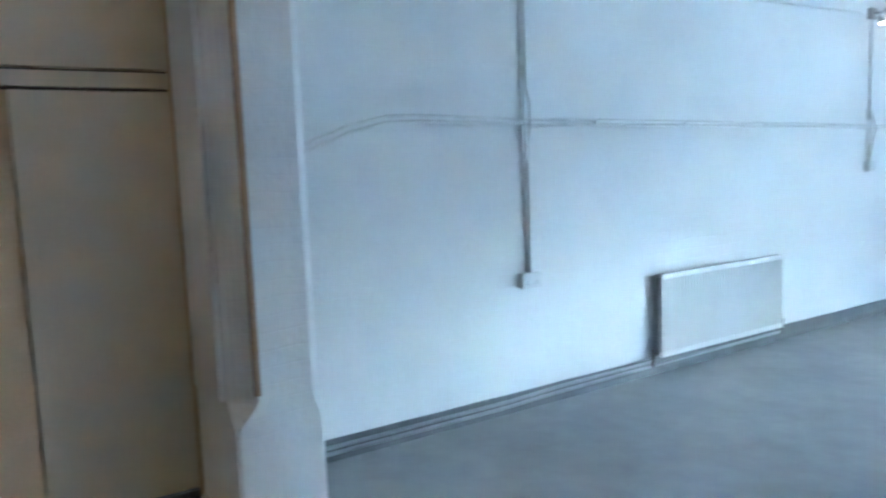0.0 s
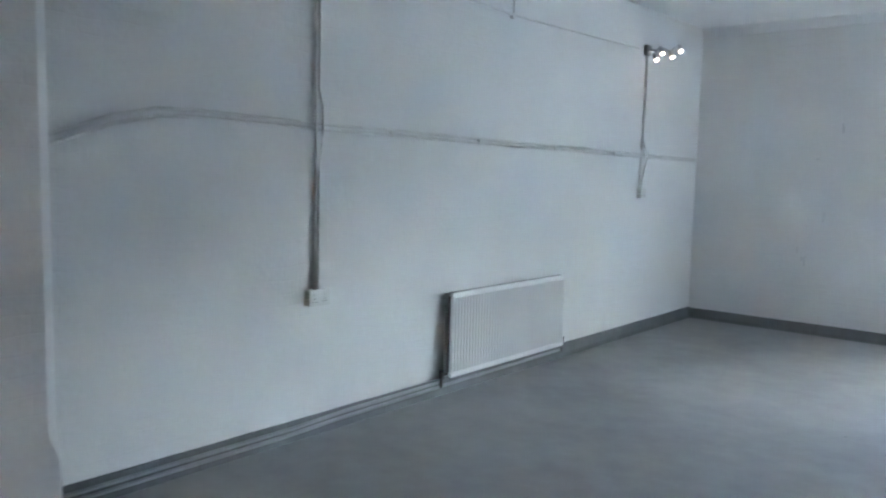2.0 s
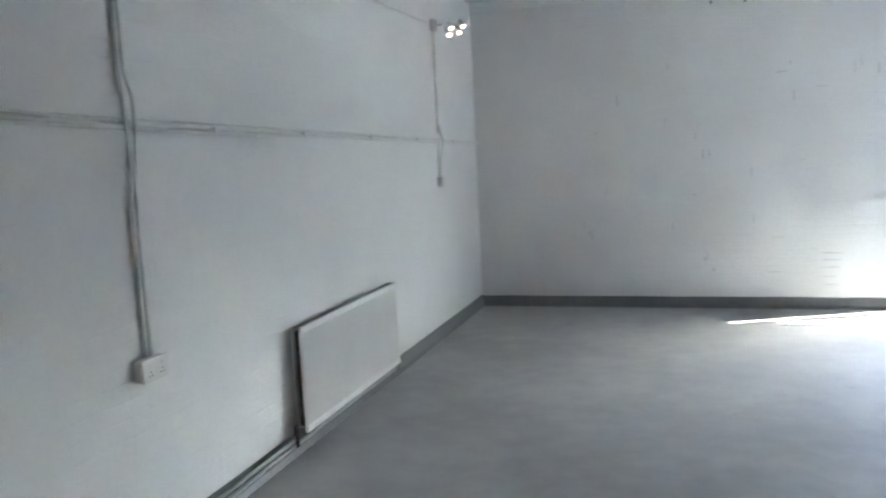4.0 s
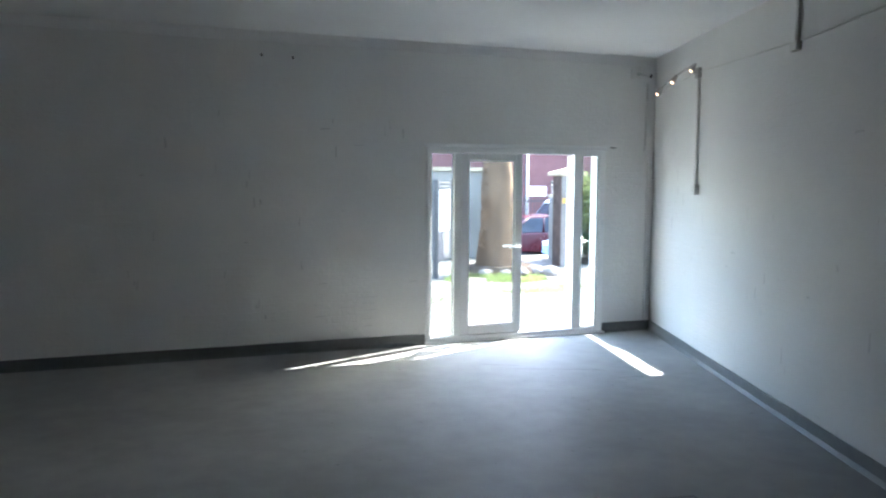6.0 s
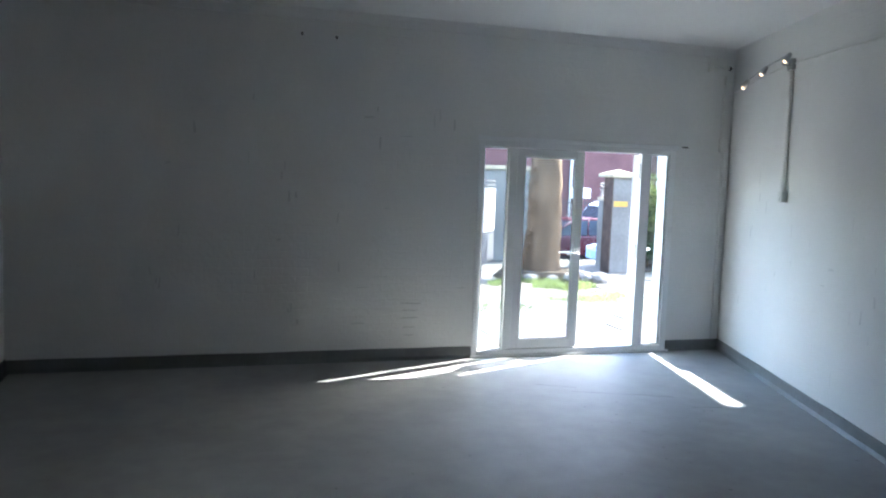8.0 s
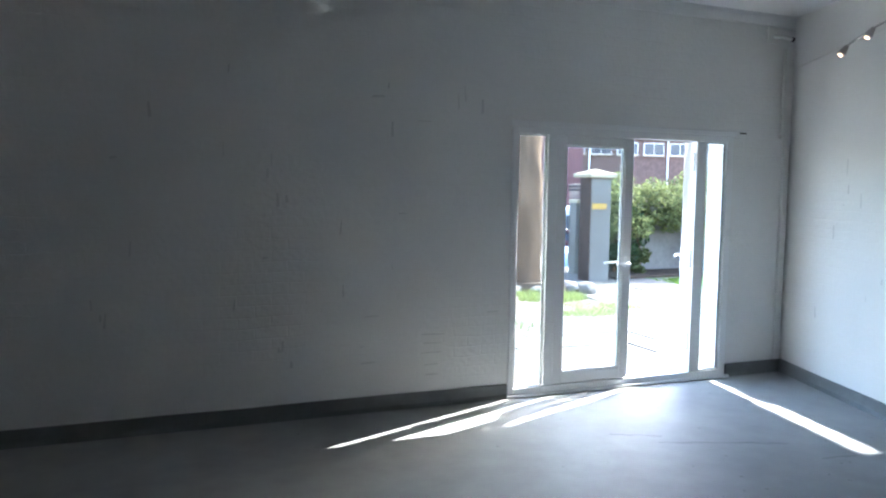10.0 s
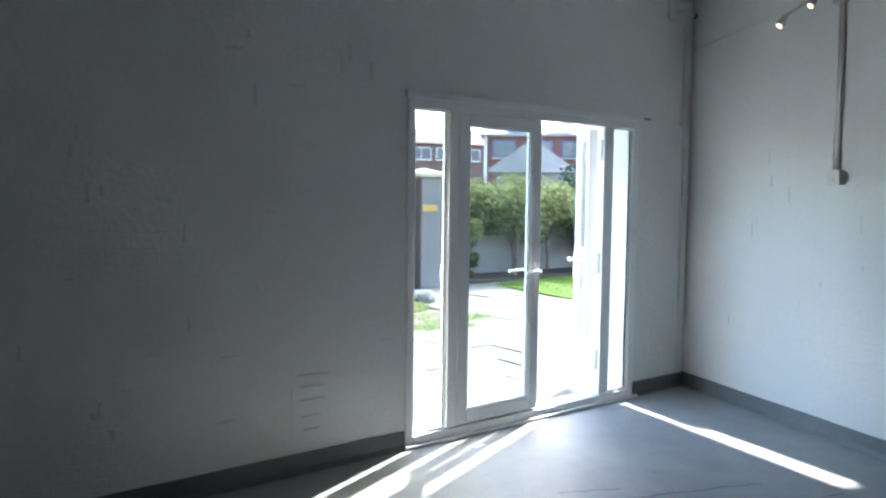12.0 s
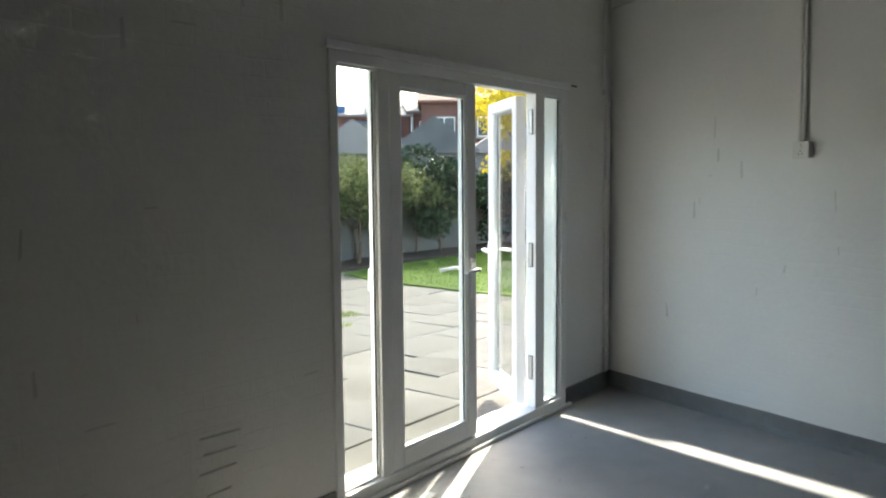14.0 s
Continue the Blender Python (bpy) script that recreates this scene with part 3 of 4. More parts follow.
crack(wander(4.25, -1.05, 0.06, -0.035, 6), "dark hairline crack in the floor paint")
crack(wander(4.45, -1.3, 0.07, -0.03, 12), "dark hairline crack in the floor paint")
crack(wander(5.2, -1.9, 0.06, -0.02, 5), "dark hairline crack in the floor paint")

# ---- glazed door unit ----
Y0, Y1 = -0.012, 0.058
unit = tagged(new("window_1"), "white upvc glazed door screen with side lights", "glazed screen", kind="structure")
for name, lo, hi in (("jamb", (X0, Y0, 0.0), (X0 + 0.05, Y1, TOP)), ("jamb", (X6, Y0, 0.0), (X7, Y1, TOP)),
                     ("mullion", (X1, Y0, 0.07), (X2, Y1, HEAD)), ("mullion", (X4 + 0.012, Y0, 0.07), (X5, Y1, HEAD)),
                     ("head", (X0 + 0.05, Y0, HEAD), (X6, Y1, TOP)), ("sill", (X0 + 0.05, Y0 - 0.012, 0.0), (X6, Y1 + 0.03, 0.07))):
    block(name, lo, hi, UPVC, unit, bevel=0.006)
block("threshold", (X0 - 0.02, -0.05, 0.001), (X7 + 0.02, Y0 - 0.0125, 0.022), UPVC, unit, bevel=0.005)
for a, b in ((X0 + 0.05, X1), (X5, X6)):
    g = block("pane", (a, 0.018, 0.07), (b, 0.036, HEAD), GLASS, unit)
    g.visible_shadow = False
    for lo, hi in (((a, 0.004, 0.07), (a + 0.012, 0.017, HEAD)), ((b - 0.012, 0.004, 0.07), (b, 0.017, HEAD)), ((a + 0.012, 0.004, HEAD - 0.012), (b - 0.012, 0.017, HEAD)), ((a + 0.012, 0.004, 0.07), (b - 0.012, 0.017, 0.082))):
        block("glazing_bead", lo, hi, UPVC, unit)
    # black strips paint the shadow inside the side lights' glazing rebates
    for lo, hi in (((a + 0.0122, 0.010, 0.083), (a + 0.018, 0.0175, HEAD - 0.013)), ((b - 0.018, 0.010, 0.083), (b - 0.0122, 0.0175, HEAD - 0.013))):
        block("rebate_shade", lo, hi, BLACK_EDGE, unit, "black strip for the shadow inside the glazing rebate")
# moulded lining round the head
block("architrave", (X0 - 0.02, -0.022, TOP), (X7 + 0.02, -0.002, TOP + 0.045), UPVC, unit, bevel=0.008)


def leaf(name, width, at, turn, label, flip):
    """A glazed upvc door leaf, hinged at its own origin and reaching along +x."""
    root = thing(name, label, "door", kind="structure", at=at, turn=turn)
    s, lo, hi = 0.082, 0.075, HEAD - 0.004
    t0, t1 = -0.03, 0.035
    for lo_, hi_, nm in (((0, t0, lo), (s, t1, hi), "stile"), ((width - s, t0, lo), (width, t1, hi), "stile"),
                         ((s, t0, hi - s + 0.012), (width - s, t1, hi), "top_rail"), ((s, t0, lo), (width - s, t1, lo + s + 0.005), "bottom_rail")):
        block(nm, lo_, hi_, UPVC, root, bevel=0.007)
    a, b, c0, c1 = s, width - s, lo + s + 0.005, hi - s + 0.012
    g = block("pane", (a, -0.006, c0), (b, 0.014, c1), GLASS, root)
    g.visible_shadow = False
    for lo_, hi_ in (((a, t0 + 0.008, c0), (a + 0.014, -0.007, c1)), ((b - 0.014, t0 + 0.008, c0), (b, -0.007, c1)), ((a + 0.014, t0 + 0.008, c1 - 0.014), (b - 0.014, -0.007, c1)), ((a + 0.014, t0 + 0.008, c0), (b - 0.014, -0.007, c0 + 0.014))):
        block("glazing_bead", lo_, hi_, UPVC, root)
    # rebate shadow of the leaf, drawn as black strips along the pane
    for lo_, hi_ in (((a + 0.0142, -0.012, c0 + 0.015), (a + 0.020, -0.0065, c1 - 0.015)), ((b - 0.020, -0.012, c0 + 0.015), (b - 0.0142, -0.0065, c1 - 0.015))):
        block("rebate_shade", lo_, hi_, BLACK_EDGE, root, "black strip for the shadow inside the glazing rebate")
    for side in (-1, 1):
        y = t0 if side < 0 else t1
        h = block("handle_plate", (width - 0.056, min(y, y + side * 0.01), 0.86), (width - 0.026, max(y, y + side * 0.01), 1.08), UPVC, root, "white lever handle plate", bevel=0.004)
        bm = bmesh.new()
        tube(bm, [(width - 0.041, y + side * 0.008, 1.02), (width - 0.041, y + side * 0.05, 1.02), (width - 0.06, y + side * 0.056, 1.02), (width - 0.17, y + side * 0.056, 1.015)], 0.010)
        part("lever", bm, UPVC, h)
    for z in (0.32, 1.05, 1.78):
        bm = bmesh.new()
        tube(bm, [(-0.012, t1 * flip, z - 0.06), (-0.012, t1 * flip, z + 0.06)], 0.011)
        box(bm, (-0.01, t1 * flip - 0.006, z - 0.05), (0.045, t1 * flip + 0.006, z + 0.05))
        part("hinge", bm, STEEL, root, "worn steel hinge")
    return root


l1 = leaf("door_1", X3 - X2, (X2, 0.02, 0), 0, "closed white upvc glazed door leaf with a lever handle", 1)
OPEN = 49.6
l2 = leaf("door_2", X4 - X3 + 0.02, (X4 + 0.02, 0.10, 0), OPEN, "open white upvc glazed door leaf swung outwards", -1)
# lock keeps on the exposed edge of the mullion
for z in (0.33, 1.04, 1.86):
    # flat black block outlines the keep; nothing is cut in
    block("keep_outline", (X4 + 0.0075, 0.008, z - 0.075), (X4 + 0.0118, 0.038, z + 0.075), BLACK_EDGE, unit, "thin black outline behind the keep")
    block("keep", (X4 + 0.004, 0.012, z - 0.07), (X4 + 0.0115, 0.034, z + 0.07), STEEL, unit, "steel hinge keep", bevel=0.003)


# short dark slivers where the paint has cracked over the brick joints
def slivers(name, m, spots, label):
    vs, fs = [], []
    for x, z in spots:
        hgt, w = random.uniform(0.015, 0.07), random.uniform(0.003, 0.011)
        s, i = random.uniform(-0.01, 0.01), len(vs)
        if random.random() < 0.25:
            pts = ((x - hgt, z - w), (x + hgt, z - w * 0.3), (x + hgt * 0.6, z + w), (x - hgt * 0.7, z + w * 0.6))
        else:
            pts = ((x - w, z - hgt), (x + w, z - hgt * 0.8), (x + w * 0.6 + s, z + hgt), (x - w * 0.7 + s, z + hgt * 0.9))
        vs += [m @ Vector((a, 0.0025, c)) for a, c in pts]
        fs.append((i, i + 1, i + 2, i + 3))
    me = bpy.data.meshes.new(name)
    me.from_pydata(vs, [], fs)
    me.materials.append(CRACK)
    return tagged(new(name, me), label, "paint crack", kind="stuff")


CRACK = mat("cracked_paint", (0.70, 0.70, 0.68), (0.58, 0.58, 0.57), 0.9, scale=9)
slivers("paint_cracks", FRONT, [(random.gauss(2.9, 0.7) if i % 3 else random.uniform(0.8, 3.9), random.uniform(0.3, 2.4)) for i in range(34)], "short cracks in the wall paint")
slivers("paint_cracks", RIGHT, [(random.uniform(0.5, 6.5), random.gauss(1.1, 0.5)) for _ in range(45)], "short cracks in the brick wall paint")

# ---- unseen lobby lamp, added to warm the beige walls; its form is assumed ----
lamp = thing("added_ceiling_light", "round opal ceiling light added out of view in the lobby", "ceiling light", at=(2.0, -9.9, H))
bm = bmesh.new()
tube(bm, [(0, 0, -0.03), (0, 0, -0.001)], 0.17, 24)
part("base", bm, PLASTIC, lamp)
bm = bmesh.new()
tube(bm, [(0, 0, -0.09), (0, 0, -0.07), (0, 0, -0.031)], 0.10, 24, 0.15)
part("diffuser", bm, emit_mat("warm_opal", (1.0, 0.70, 0.46), 0.5), lamp)

# ---- yard ----
G = -0.10
S = -0.95
bm = bmesh.new()
rows = [[bm.verts.new((x, y, z)) for x in (-900, 900)] for y, z in ((0.3, G), (9.7, G), (13.2, S), (900, S))]
for a, b in zip(rows, rows[1:]):
    bm.faces.new((a[0], a[1], b[1], b[0]))
tagged(part("ground", bm, CONCRETE), "weathered pale concrete yard sloping down to the street", "ground", kind="structure")
step = block("door_step", (X0 - 0.1, 0.30, G - 0.05), (X7 + 0.3, 0.62, -0.035), CONCRETE, bevel=0.015)
tagged(step, "rough concrete door step", "step", kind="structure")
bm = bmesh.new()
box(bm, (-60, 13.3, S - 0.1), (80, 20.6, S + 0.006))
tagged(part("road", bm, ASPHALT), "grey asphalt street", "road", kind="structure")
bm = bmesh.new()
box(bm, (-60, 20.6, S - 0.1), (80, 22.2, S + 0.12))
tagged(part("pavement", bm, CONCRETE, bevel=0.02), "pale concrete pavement with a kerb", "pavement", kind="structure")


def patch(name, cx, cy, rx, ry, z, material, label, cat, n=40, seed=0.0):
    bm = bmesh.new()
    ring, inner = [], []
    for i in range(n):
        a = 2 * math.pi * i / n
        k = 1 + 0.28 * noise.noise((math.cos(a) * 1.7, math.sin(a) * 1.7, seed))
        ring.append(bm.verts.new((cx + rx * k * math.cos(a), cy + ry * k * math.sin(a), G + 0.003)))
        inner.append(bm.verts.new((cx + rx * k * 0.8 * math.cos(a), cy + ry * k * 0.8 * math.sin(a), z + 0.04 * noise.noise((3 * math.cos(a), 3 * math.sin(a), seed)))))
    for i in range(n):
        bm.faces.new((ring[i], ring[(i + 1) % n], inner[(i + 1) % n], inner[i]))
    bm.faces.new(inner)
    return tagged(part(name, bm, material), label, cat, kind="structure")


# lawn
bm = bmesh.new()
edge = [(10.55, 3.2), (10.62, 4.2), (10.7, 5.2), (10.9, 6.3), (11.2, 6.95), (12.5, 7.2), (18.0, 7.3), (18.0, 3.2)]
prism(bm, edge, G - 0.05, G + 0.03)
tagged(part("lawn", bm, GRASS), "bright green lawn", "lawn", kind="structure")
bm = bmesh.new()
prism(bm, [(10.2, 7.3), (18.2, 7.35), (18.2, 8.4), (10.2, 8.4)], G - 0.05, G + 0.05)
tagged(part("flower_bed", bm, SOIL), "brown soil bed along the garden wall", "flower bed", kind="structure")


def blades(name, spots, material, label, h0, h1, w=0.012):
    vs, fs = [], []
    for x, y, z in spots:
        a, h = random.uniform(0, 6.28), random.uniform(h0, h1)
        dx, dy = w * math.cos(a), w * math.sin(a)
        lx, ly = random.uniform(-0.6, 0.6) * h, random.uniform(-0.6, 0.6) * h
        i = len(vs)
        vs += [(x - dx, y - dy, z), (x + dx, y + dy, z), (x + lx, y + ly, z + h)]
        fs.append((i, i + 1, i + 2))
    me = bpy.data.meshes.new(name)
    me.from_pydata(vs, [], fs)
    me.materials.append(material)
    return tagged(new(name, me), label, "grass", kind="stuff")


blades("grass", [(random.uniform(10.7, 17.5), random.uniform(3.3, 7.1), G + 0.03) for _ in range(16000)], GRASS, "short green lawn grass", 0.012, 0.035, 0.006)


def blob_spots(cx, cy, r, n):
    out = []
    for _ in range(n):
        a, q = random.uniform(0, 6.28), r * math.sqrt(random.random())
        if noise.noise((cx + q * math.cos(a) * 1.6, cy + q * math.sin(a) * 1.6, 2.0)) > -0.15:
            out.append((cx + q * math.cos(a) * 1.5, cy + q * math.sin(a), G))
    return out


WEED = leafy(mat("weeds", (0.20, 0.25, 0.085), (0.11, 0.14, 0.05), 0.7, vary=0.4))
patch("ground_rubble", 7.7, 6.4, 0.95, 0.65, G + 0.17, SOIL, "mound of soil round the tree roots", "soil", seed=3.0)
blades("weeds", blob_spots(7.2, 5.35, 0.65, 4500), WEED, "straggling green weeds by the tree", 0.03, 0.13, 0.010)
blades("weeds", blob_spots(7.5, 4.1, 0.6, 3500), WEED, "low weeds between the paving", 0.02, 0.06, 0.009)
blades("weeds", blob_spots(5.6, 3.2, 0.4, 300), WEED, "low weeds in a paving joint", 0.02, 0.07, 0.012)
# earth colour that also carries the tree's dappled shade on the yard
EARTH_SHADE = mat("earth_and_tree_shade", (0.15, 0.135, 0.11), (0.085, 0.075, 0.06), 0.95, scale=2.5, bump=0.5, spec=0.05)
patch("earth_patch", 6.6, 4.9, 1.9, 0.95, G + 0.030, EARTH_SHADE, "bare earth over the paving with the tree's dappled shade painted in", "earth", seed=12.0)
patch("earth_patch", 7.3, 5.3, 1.3, 0.9, G + 0.012, SOIL, "bare earth patch under the weeds", "earth", seed=8.0)


# ---- trees ----
def foliage(bm_v, bm_f, centre, radius, n, size, squash=0.85):
    for _ in range(n):
        d = Vector((random.gauss(0, 1), random.gauss(0, 1), random.gauss(0, 1))).normalized()
        r = radius * (0.45 + 0.6 * random.random() ** 0.5)
        p = Vector(centre) + Vector((d.x * r, d.y * r, d.z * r * squash))
        a = Euler((random.uniform(0, 6.3), random.uniform(0, 6.3), random.uniform(0, 6.3))).to_matrix()
        s = size * random.uniform(0.6, 1.3)
        i = len(bm_v)
        for q in ((0, -1, 0), (0.45, 0, 0.12), (0, 1, 0), (-0.45, 0, 0.12)):
            bm_v.append(p + a @ (Vector(q) * s))
        bm_f.append((i, i + 1, i + 2, i + 3))


def tree(at, h_trunk, r, crown, material, label, clumps=9, leaves=260, size=0.05, lean=(0, 0), name="tree", limb_n=6):
    root = thing(name, label, "tree" if name == "tree" else "shrub", at=at)
    if name == "shrub":
        r *= 0.55
    bm = bmesh.new()
    pts = [Vector((lean[0] * t + 0.03 * math.sin(5 * t), lean[1] * t, h_trunk * t)) for t in [k / 24 for k in range(25)]]
    tube(bm, pts, r * 1.15, 20, r * 0.6)
    for v in bm.verts:
        k = 1 + 0.2 * noise.noise((v.co.x * 5, v.co.y * 5, v.co.z * 1.5)) + 0.12 * noise.noise((v.co.x * 14, v.co.y * 14, v.co.z * 5)) + 0.9 * max(0, 0.25 - v.co.z)
        v.co.x *= k
        v.co.y *= k
    part("trunk", bm, BARK, root)
    top = pts[-1]
    cs = []
    for i in range(clumps):
        a = 2.4 * i + random.uniform(-0.4, 0.4)
        q = random.uniform(0.15, 1.0)
        cs.append(Vector((top.x + crown[0] * q * math.cos(a), top.y + crown[0] * q * math.sin(a), crown[1] + (crown[2] - crown[1]) * random.uniform(0.1, 0.95))))
    for c_ in cs[:limb_n]:
        bm = bmesh.new()
        start = pts[-1 - random.randint(0, 5)]
        mid = (start + c_) / 2 + Vector((random.uniform(-0.1, 0.1), random.uniform(-0.1, 0.1), 0.08))
        tube(bm, [start, mid, c_], r * 0.4, 7, r * 0.1)
        part("limb", bm, BARK, root)
    if leaves:
        v, f = [], []
        for c_ in cs:
            foliage(v, f, c_, crown[0] * random.uniform(0.32, 0.55), leaves, size)
        me = bpy.data.meshes.new("crown")
        me.from_pydata(v, [], f)
        me.materials.append(material)
        ob = new("crown", me)
        ob.parent = root
    return root


tree((7.66, 6.45, G), 4.6, 0.325, (2.2, 3.6, 6.4), LEAF, "large old street tree with thick brown trunk and sparse young leaves", 16, 34, 0.05, limb_n=16)
# shoots on the big trunk
v, f = [], []
for z in (0.45, 0.62, 0.8, 1.2, 1.35, 1.7, 1.9):
    foliage(v, f, (7.36, 6.32, z), 0.09, 22, 0.028)
me = bpy.data.meshes.new("ivy")
me.from_pydata(v, [], f)
me.materials.append(BARK)
tagged(new("ivy", me), "dead ivy shoots clinging to the trunk", "ivy", kind="stuff")
tree((12.3, 7.75, G), 1.1, 0.036, (0.95, 1.1, 1.95), LEAF, "small garden tree with thin trunk by the wall", 13, 210, 0.05, (0.12, 0.0))
tree((10.75, 8.15, G), 0.7, 0.06, (0.72, 0.5, 2.0), LEAF, "leafy green shrub against the wall", 13, 210, 0.05, name="shrub")
tree((11.5, 8.3, G), 0.6, 0.05, (0.68, 0.7, 1.8), LEAF, "leafy green shrub against the wall", 10, 200, 0.05, name="shrub")
tree((13.7, 8.2, G), 0.8, 0.05, (0.95, 0.9, 1.85), LEAF, "leafy green shrub over the wall", 12, 200, 0.05, name="shrub")
tree((14.7, 8.3, G), 0.7, 0.05, (0.85, 0.8, 1.75), LEAF, "leafy green shrub over the wall", 11, 190, 0.05, name="shrub")
tree((12.9, 8.4, G), 0.7, 0.05, (0.75, 0.7, 1.8), LEAF, "leafy green shrub over the wall", 10, 240, 0.055, name="shrub")
tree((15.15, 8.0, G), 0.5, 0.07, (0.95, 0.25, 2.2), LEAF_DARK, "dense dark evergreen bush by the wall", 16, 360, 0.06, name="shrub")
tree((17.3, 7.9, G), 0.5, 0.07, (0.9, 0.3, 1.9), LEAF_DARK, "dense dark evergreen bush by the wall", 14, 300, 0.06, name="shrub")
tree((20.8, 8.5, G), 1.4, 0.09, (1.9, 1.2, 5.6), LEAF_YELLOW, "tree in bright yellow leaf", 34, 420, 0.08)
tree((11.2, 7.85, G), 0.2, 0.03, (0.3, 0.05, 0.5), LEAF, "low pale-leaved plant at the wall foot", 6, 120, 0.045, name="shrub")

tree((10.95, 8.1, G), 0.5, 0.05, (0.5, 0.15, 1.3), LEAF_DARK, "dark tangled shrub at the foot of the wall", 10, 220, 0.05, name="shrub")

# ---- garden wall, gate piers, gate ----
gw = tagged(new("garden_wall"), "weathered grey rendered garden wall, colour darkened for tree shade", "wall", kind="structure")
block("wall", (10.0, 8.45, G), (22.0, 8.68, 1.35), RENDER, gw, bevel=0.02)
for i in range(24):
    block("coping_stone", (10.0 + i * 0.5, 8.41, 1.352), (10.49 + i * 0.5, 8.72, 1.42), CAP, gw)
fw = tagged(new("yard_wall"), "pale grey rendered yard wall with a coping", "wall", kind="structure")
block("wall", (5.4, 9.3, G), (9.0, 9.52, 1.95), RENDER, fw, bevel=0.02)
for i in range(7):
    block("coping_stone", (5.4 + i * 0.51, 9.25, 1.952), (5.90 + i * 0.51, 9.57, 2.04), CAP, fw)


def gate_pier(x, y):
    root = thing("gate_pier", "dark brown brick gate pier with stone cap and yellow plate", "gate pier", at=(x, y, G))
    block("shaft", (-0.22, -0.22, 0), (0.22, 0.12, 1.95), RENDER, root, "grey rendered face", bevel=0.012)
    block("brick_side", (-0.245, -0.219, 0), (-0.2205, 0.12, 1.95), PIERBRICK, root, "dark brick side, its shade deepened in the colour")
    block("cap", (-0.30, -0.30, 1.952), (0.30, 0.30, 2.03), CAP, root, bevel=0.015)
    bm = bmesh.new()
    bot = [bm.verts.new((a * 0.27, b * 0.27, 2.031)) for a, b in ((-1, -1), (1, -1), (1, 1), (-1, 1))]
    tip = bm.verts.new((0, 0, 2.12))
    bm.faces.new(bot)
    for k in range(4):
        bm.faces.new((bot[k], bot[(k + 1) % 4], tip))
    part("cap_top", bm, CAP, root)
    block("plate", (-0.20, -0.226, 1.36), (0.12, -0.2215, 1.47), YELLOW, root, "yellow plate")
    return root


gate_pier(9.74, 7.40)


def metal_gate(at, turn, width, label):
    root = thing("metal_gate", label, "gate", "yard gates", at=at, turn=turn)
    block("post", (-0.05, -0.05, 0), (0.03, 0.05, 1.85), BLACK, root, bevel=0.006)
    for z in (0.30, 0.83, 1.70, 1.78):
        block("rail", (0.03, -0.018, z), (width, 0.018, z + 0.035), BLACK, root)
    return root


g1 = metal_gate((6.22, 5.9, G), 58, 1.15, "black steel gate with a white panel and dark lower sheet")
block("white_panel", (0.07, -0.03, 0.87), (1.12, -0.0185, 1.66), mat("off_white_sheet", (0.5, 0.5, 0.5), (0.42, 0.42, 0.42), 0.6, spec=0.1), g1, "white sheet panel", bevel=0.003)
block("lower_sheet", (0.07, -0.03, 0.34), (1.12, -0.0185, 0.83), mat("dark_grey_sheet", (0.09, 0.09, 0.10), (0.06, 0.06, 0.07), 0.6), g1, "dark grey sheet", bevel=0.003)
g2 = metal_gate((9.88, 7.75, G), 72, 1.7, "open black steel railing gate")
for i in range(15):
    bm = bmesh.new()
    tube(bm, [(0.1 + i * 0.108, 0, 0.1), (0.1 + i * 0.108, 0, 1.85)], 0.009, 6)
    part("bar", bm, BLACK, g2)


# ---- cars ----
def car(at, turn, paint, label):
    root = thing("car", label, "car", "parked cars", at=at, turn=turn)
    L = 4.1
    prof = [(0, 0.28), (0.02, 0.55), (0.15, 0.72), (1.05, 0.86), (1.2, 0.9), (3.55, 0.92), (4.0, 0.88), (4.08, 0.6), (4.06, 0.28), (3.55, 0.24), (0.5, 0.24)]
    bm = bmesh.new()
    prism(bm, prof, -0.84, 0.84, "y")
    part("body", bm, paint, root, bevel=0.05)
    bm = bmesh.new()
    prism(bm, [(1.08, 0.88), (1.85, 1.40), (3.1, 1.43), (3.75, 0.92)], -0.70, 0.70, "y")
    part("cabin", bm, DARKGLASS, root, "dark glazed cabin", bevel=0.03)
    bm = bmesh.new()
    prism(bm, [(1.80, 1.385), (1.95, 1.45), (3.05, 1.475), (3.2, 1.40)], -0.69, 0.69, "y")
    part("roof", bm, paint, root, bevel=0.02)
    for x0, x1 in ((1.1, 1.82), (2.4, 2.48), (3.1, 3.72)):
        for s in (-1, 1):
            bm = bmesh.new()
            tube(bm, [(x0, s * 0.715, 0.9 if x0 != 3.1 else 1.42), (x1 if x0 != 2.4 else x0, s * 0.70, 1.41 if x0 != 3.1 else 0.92)], 0.03, 6)
            part("pillar", bm, paint, root)
    for x in (0.78, 3.3):
        for s in (-1, 1):
            bm = bmesh.new()
            tube(bm, [(x, s * 0.66, 0.31), (x, s * 0.86, 0.31)], 0.31, 20)
            w = part("wheel", bm, TYRE, root, "black tyre")
            bm = bmesh.new()
            tube(bm, [(x, s * 0.85, 0.31), (x, s * 0.875, 0.31)], 0.19, 14)
            part("rim", bm, STEEL, w, "silver rim")
    for s in (-1, 1):
        block("headlight", (-0.01, s * 0.62 - 0.14, 0.58), (0.06, s * 0.62 + 0.14, 0.70), PLASTIC, root, bevel=0.02)
        block("tail_light", (4.02, s * 0.68 - 0.1, 0.66), (4.09, s * 0.68 + 0.1, 0.86), mat("red_lens", (0.4, 0.02, 0.02), (0.3, 0.01, 0.01), 0.2), root, bevel=0.02)
    return root


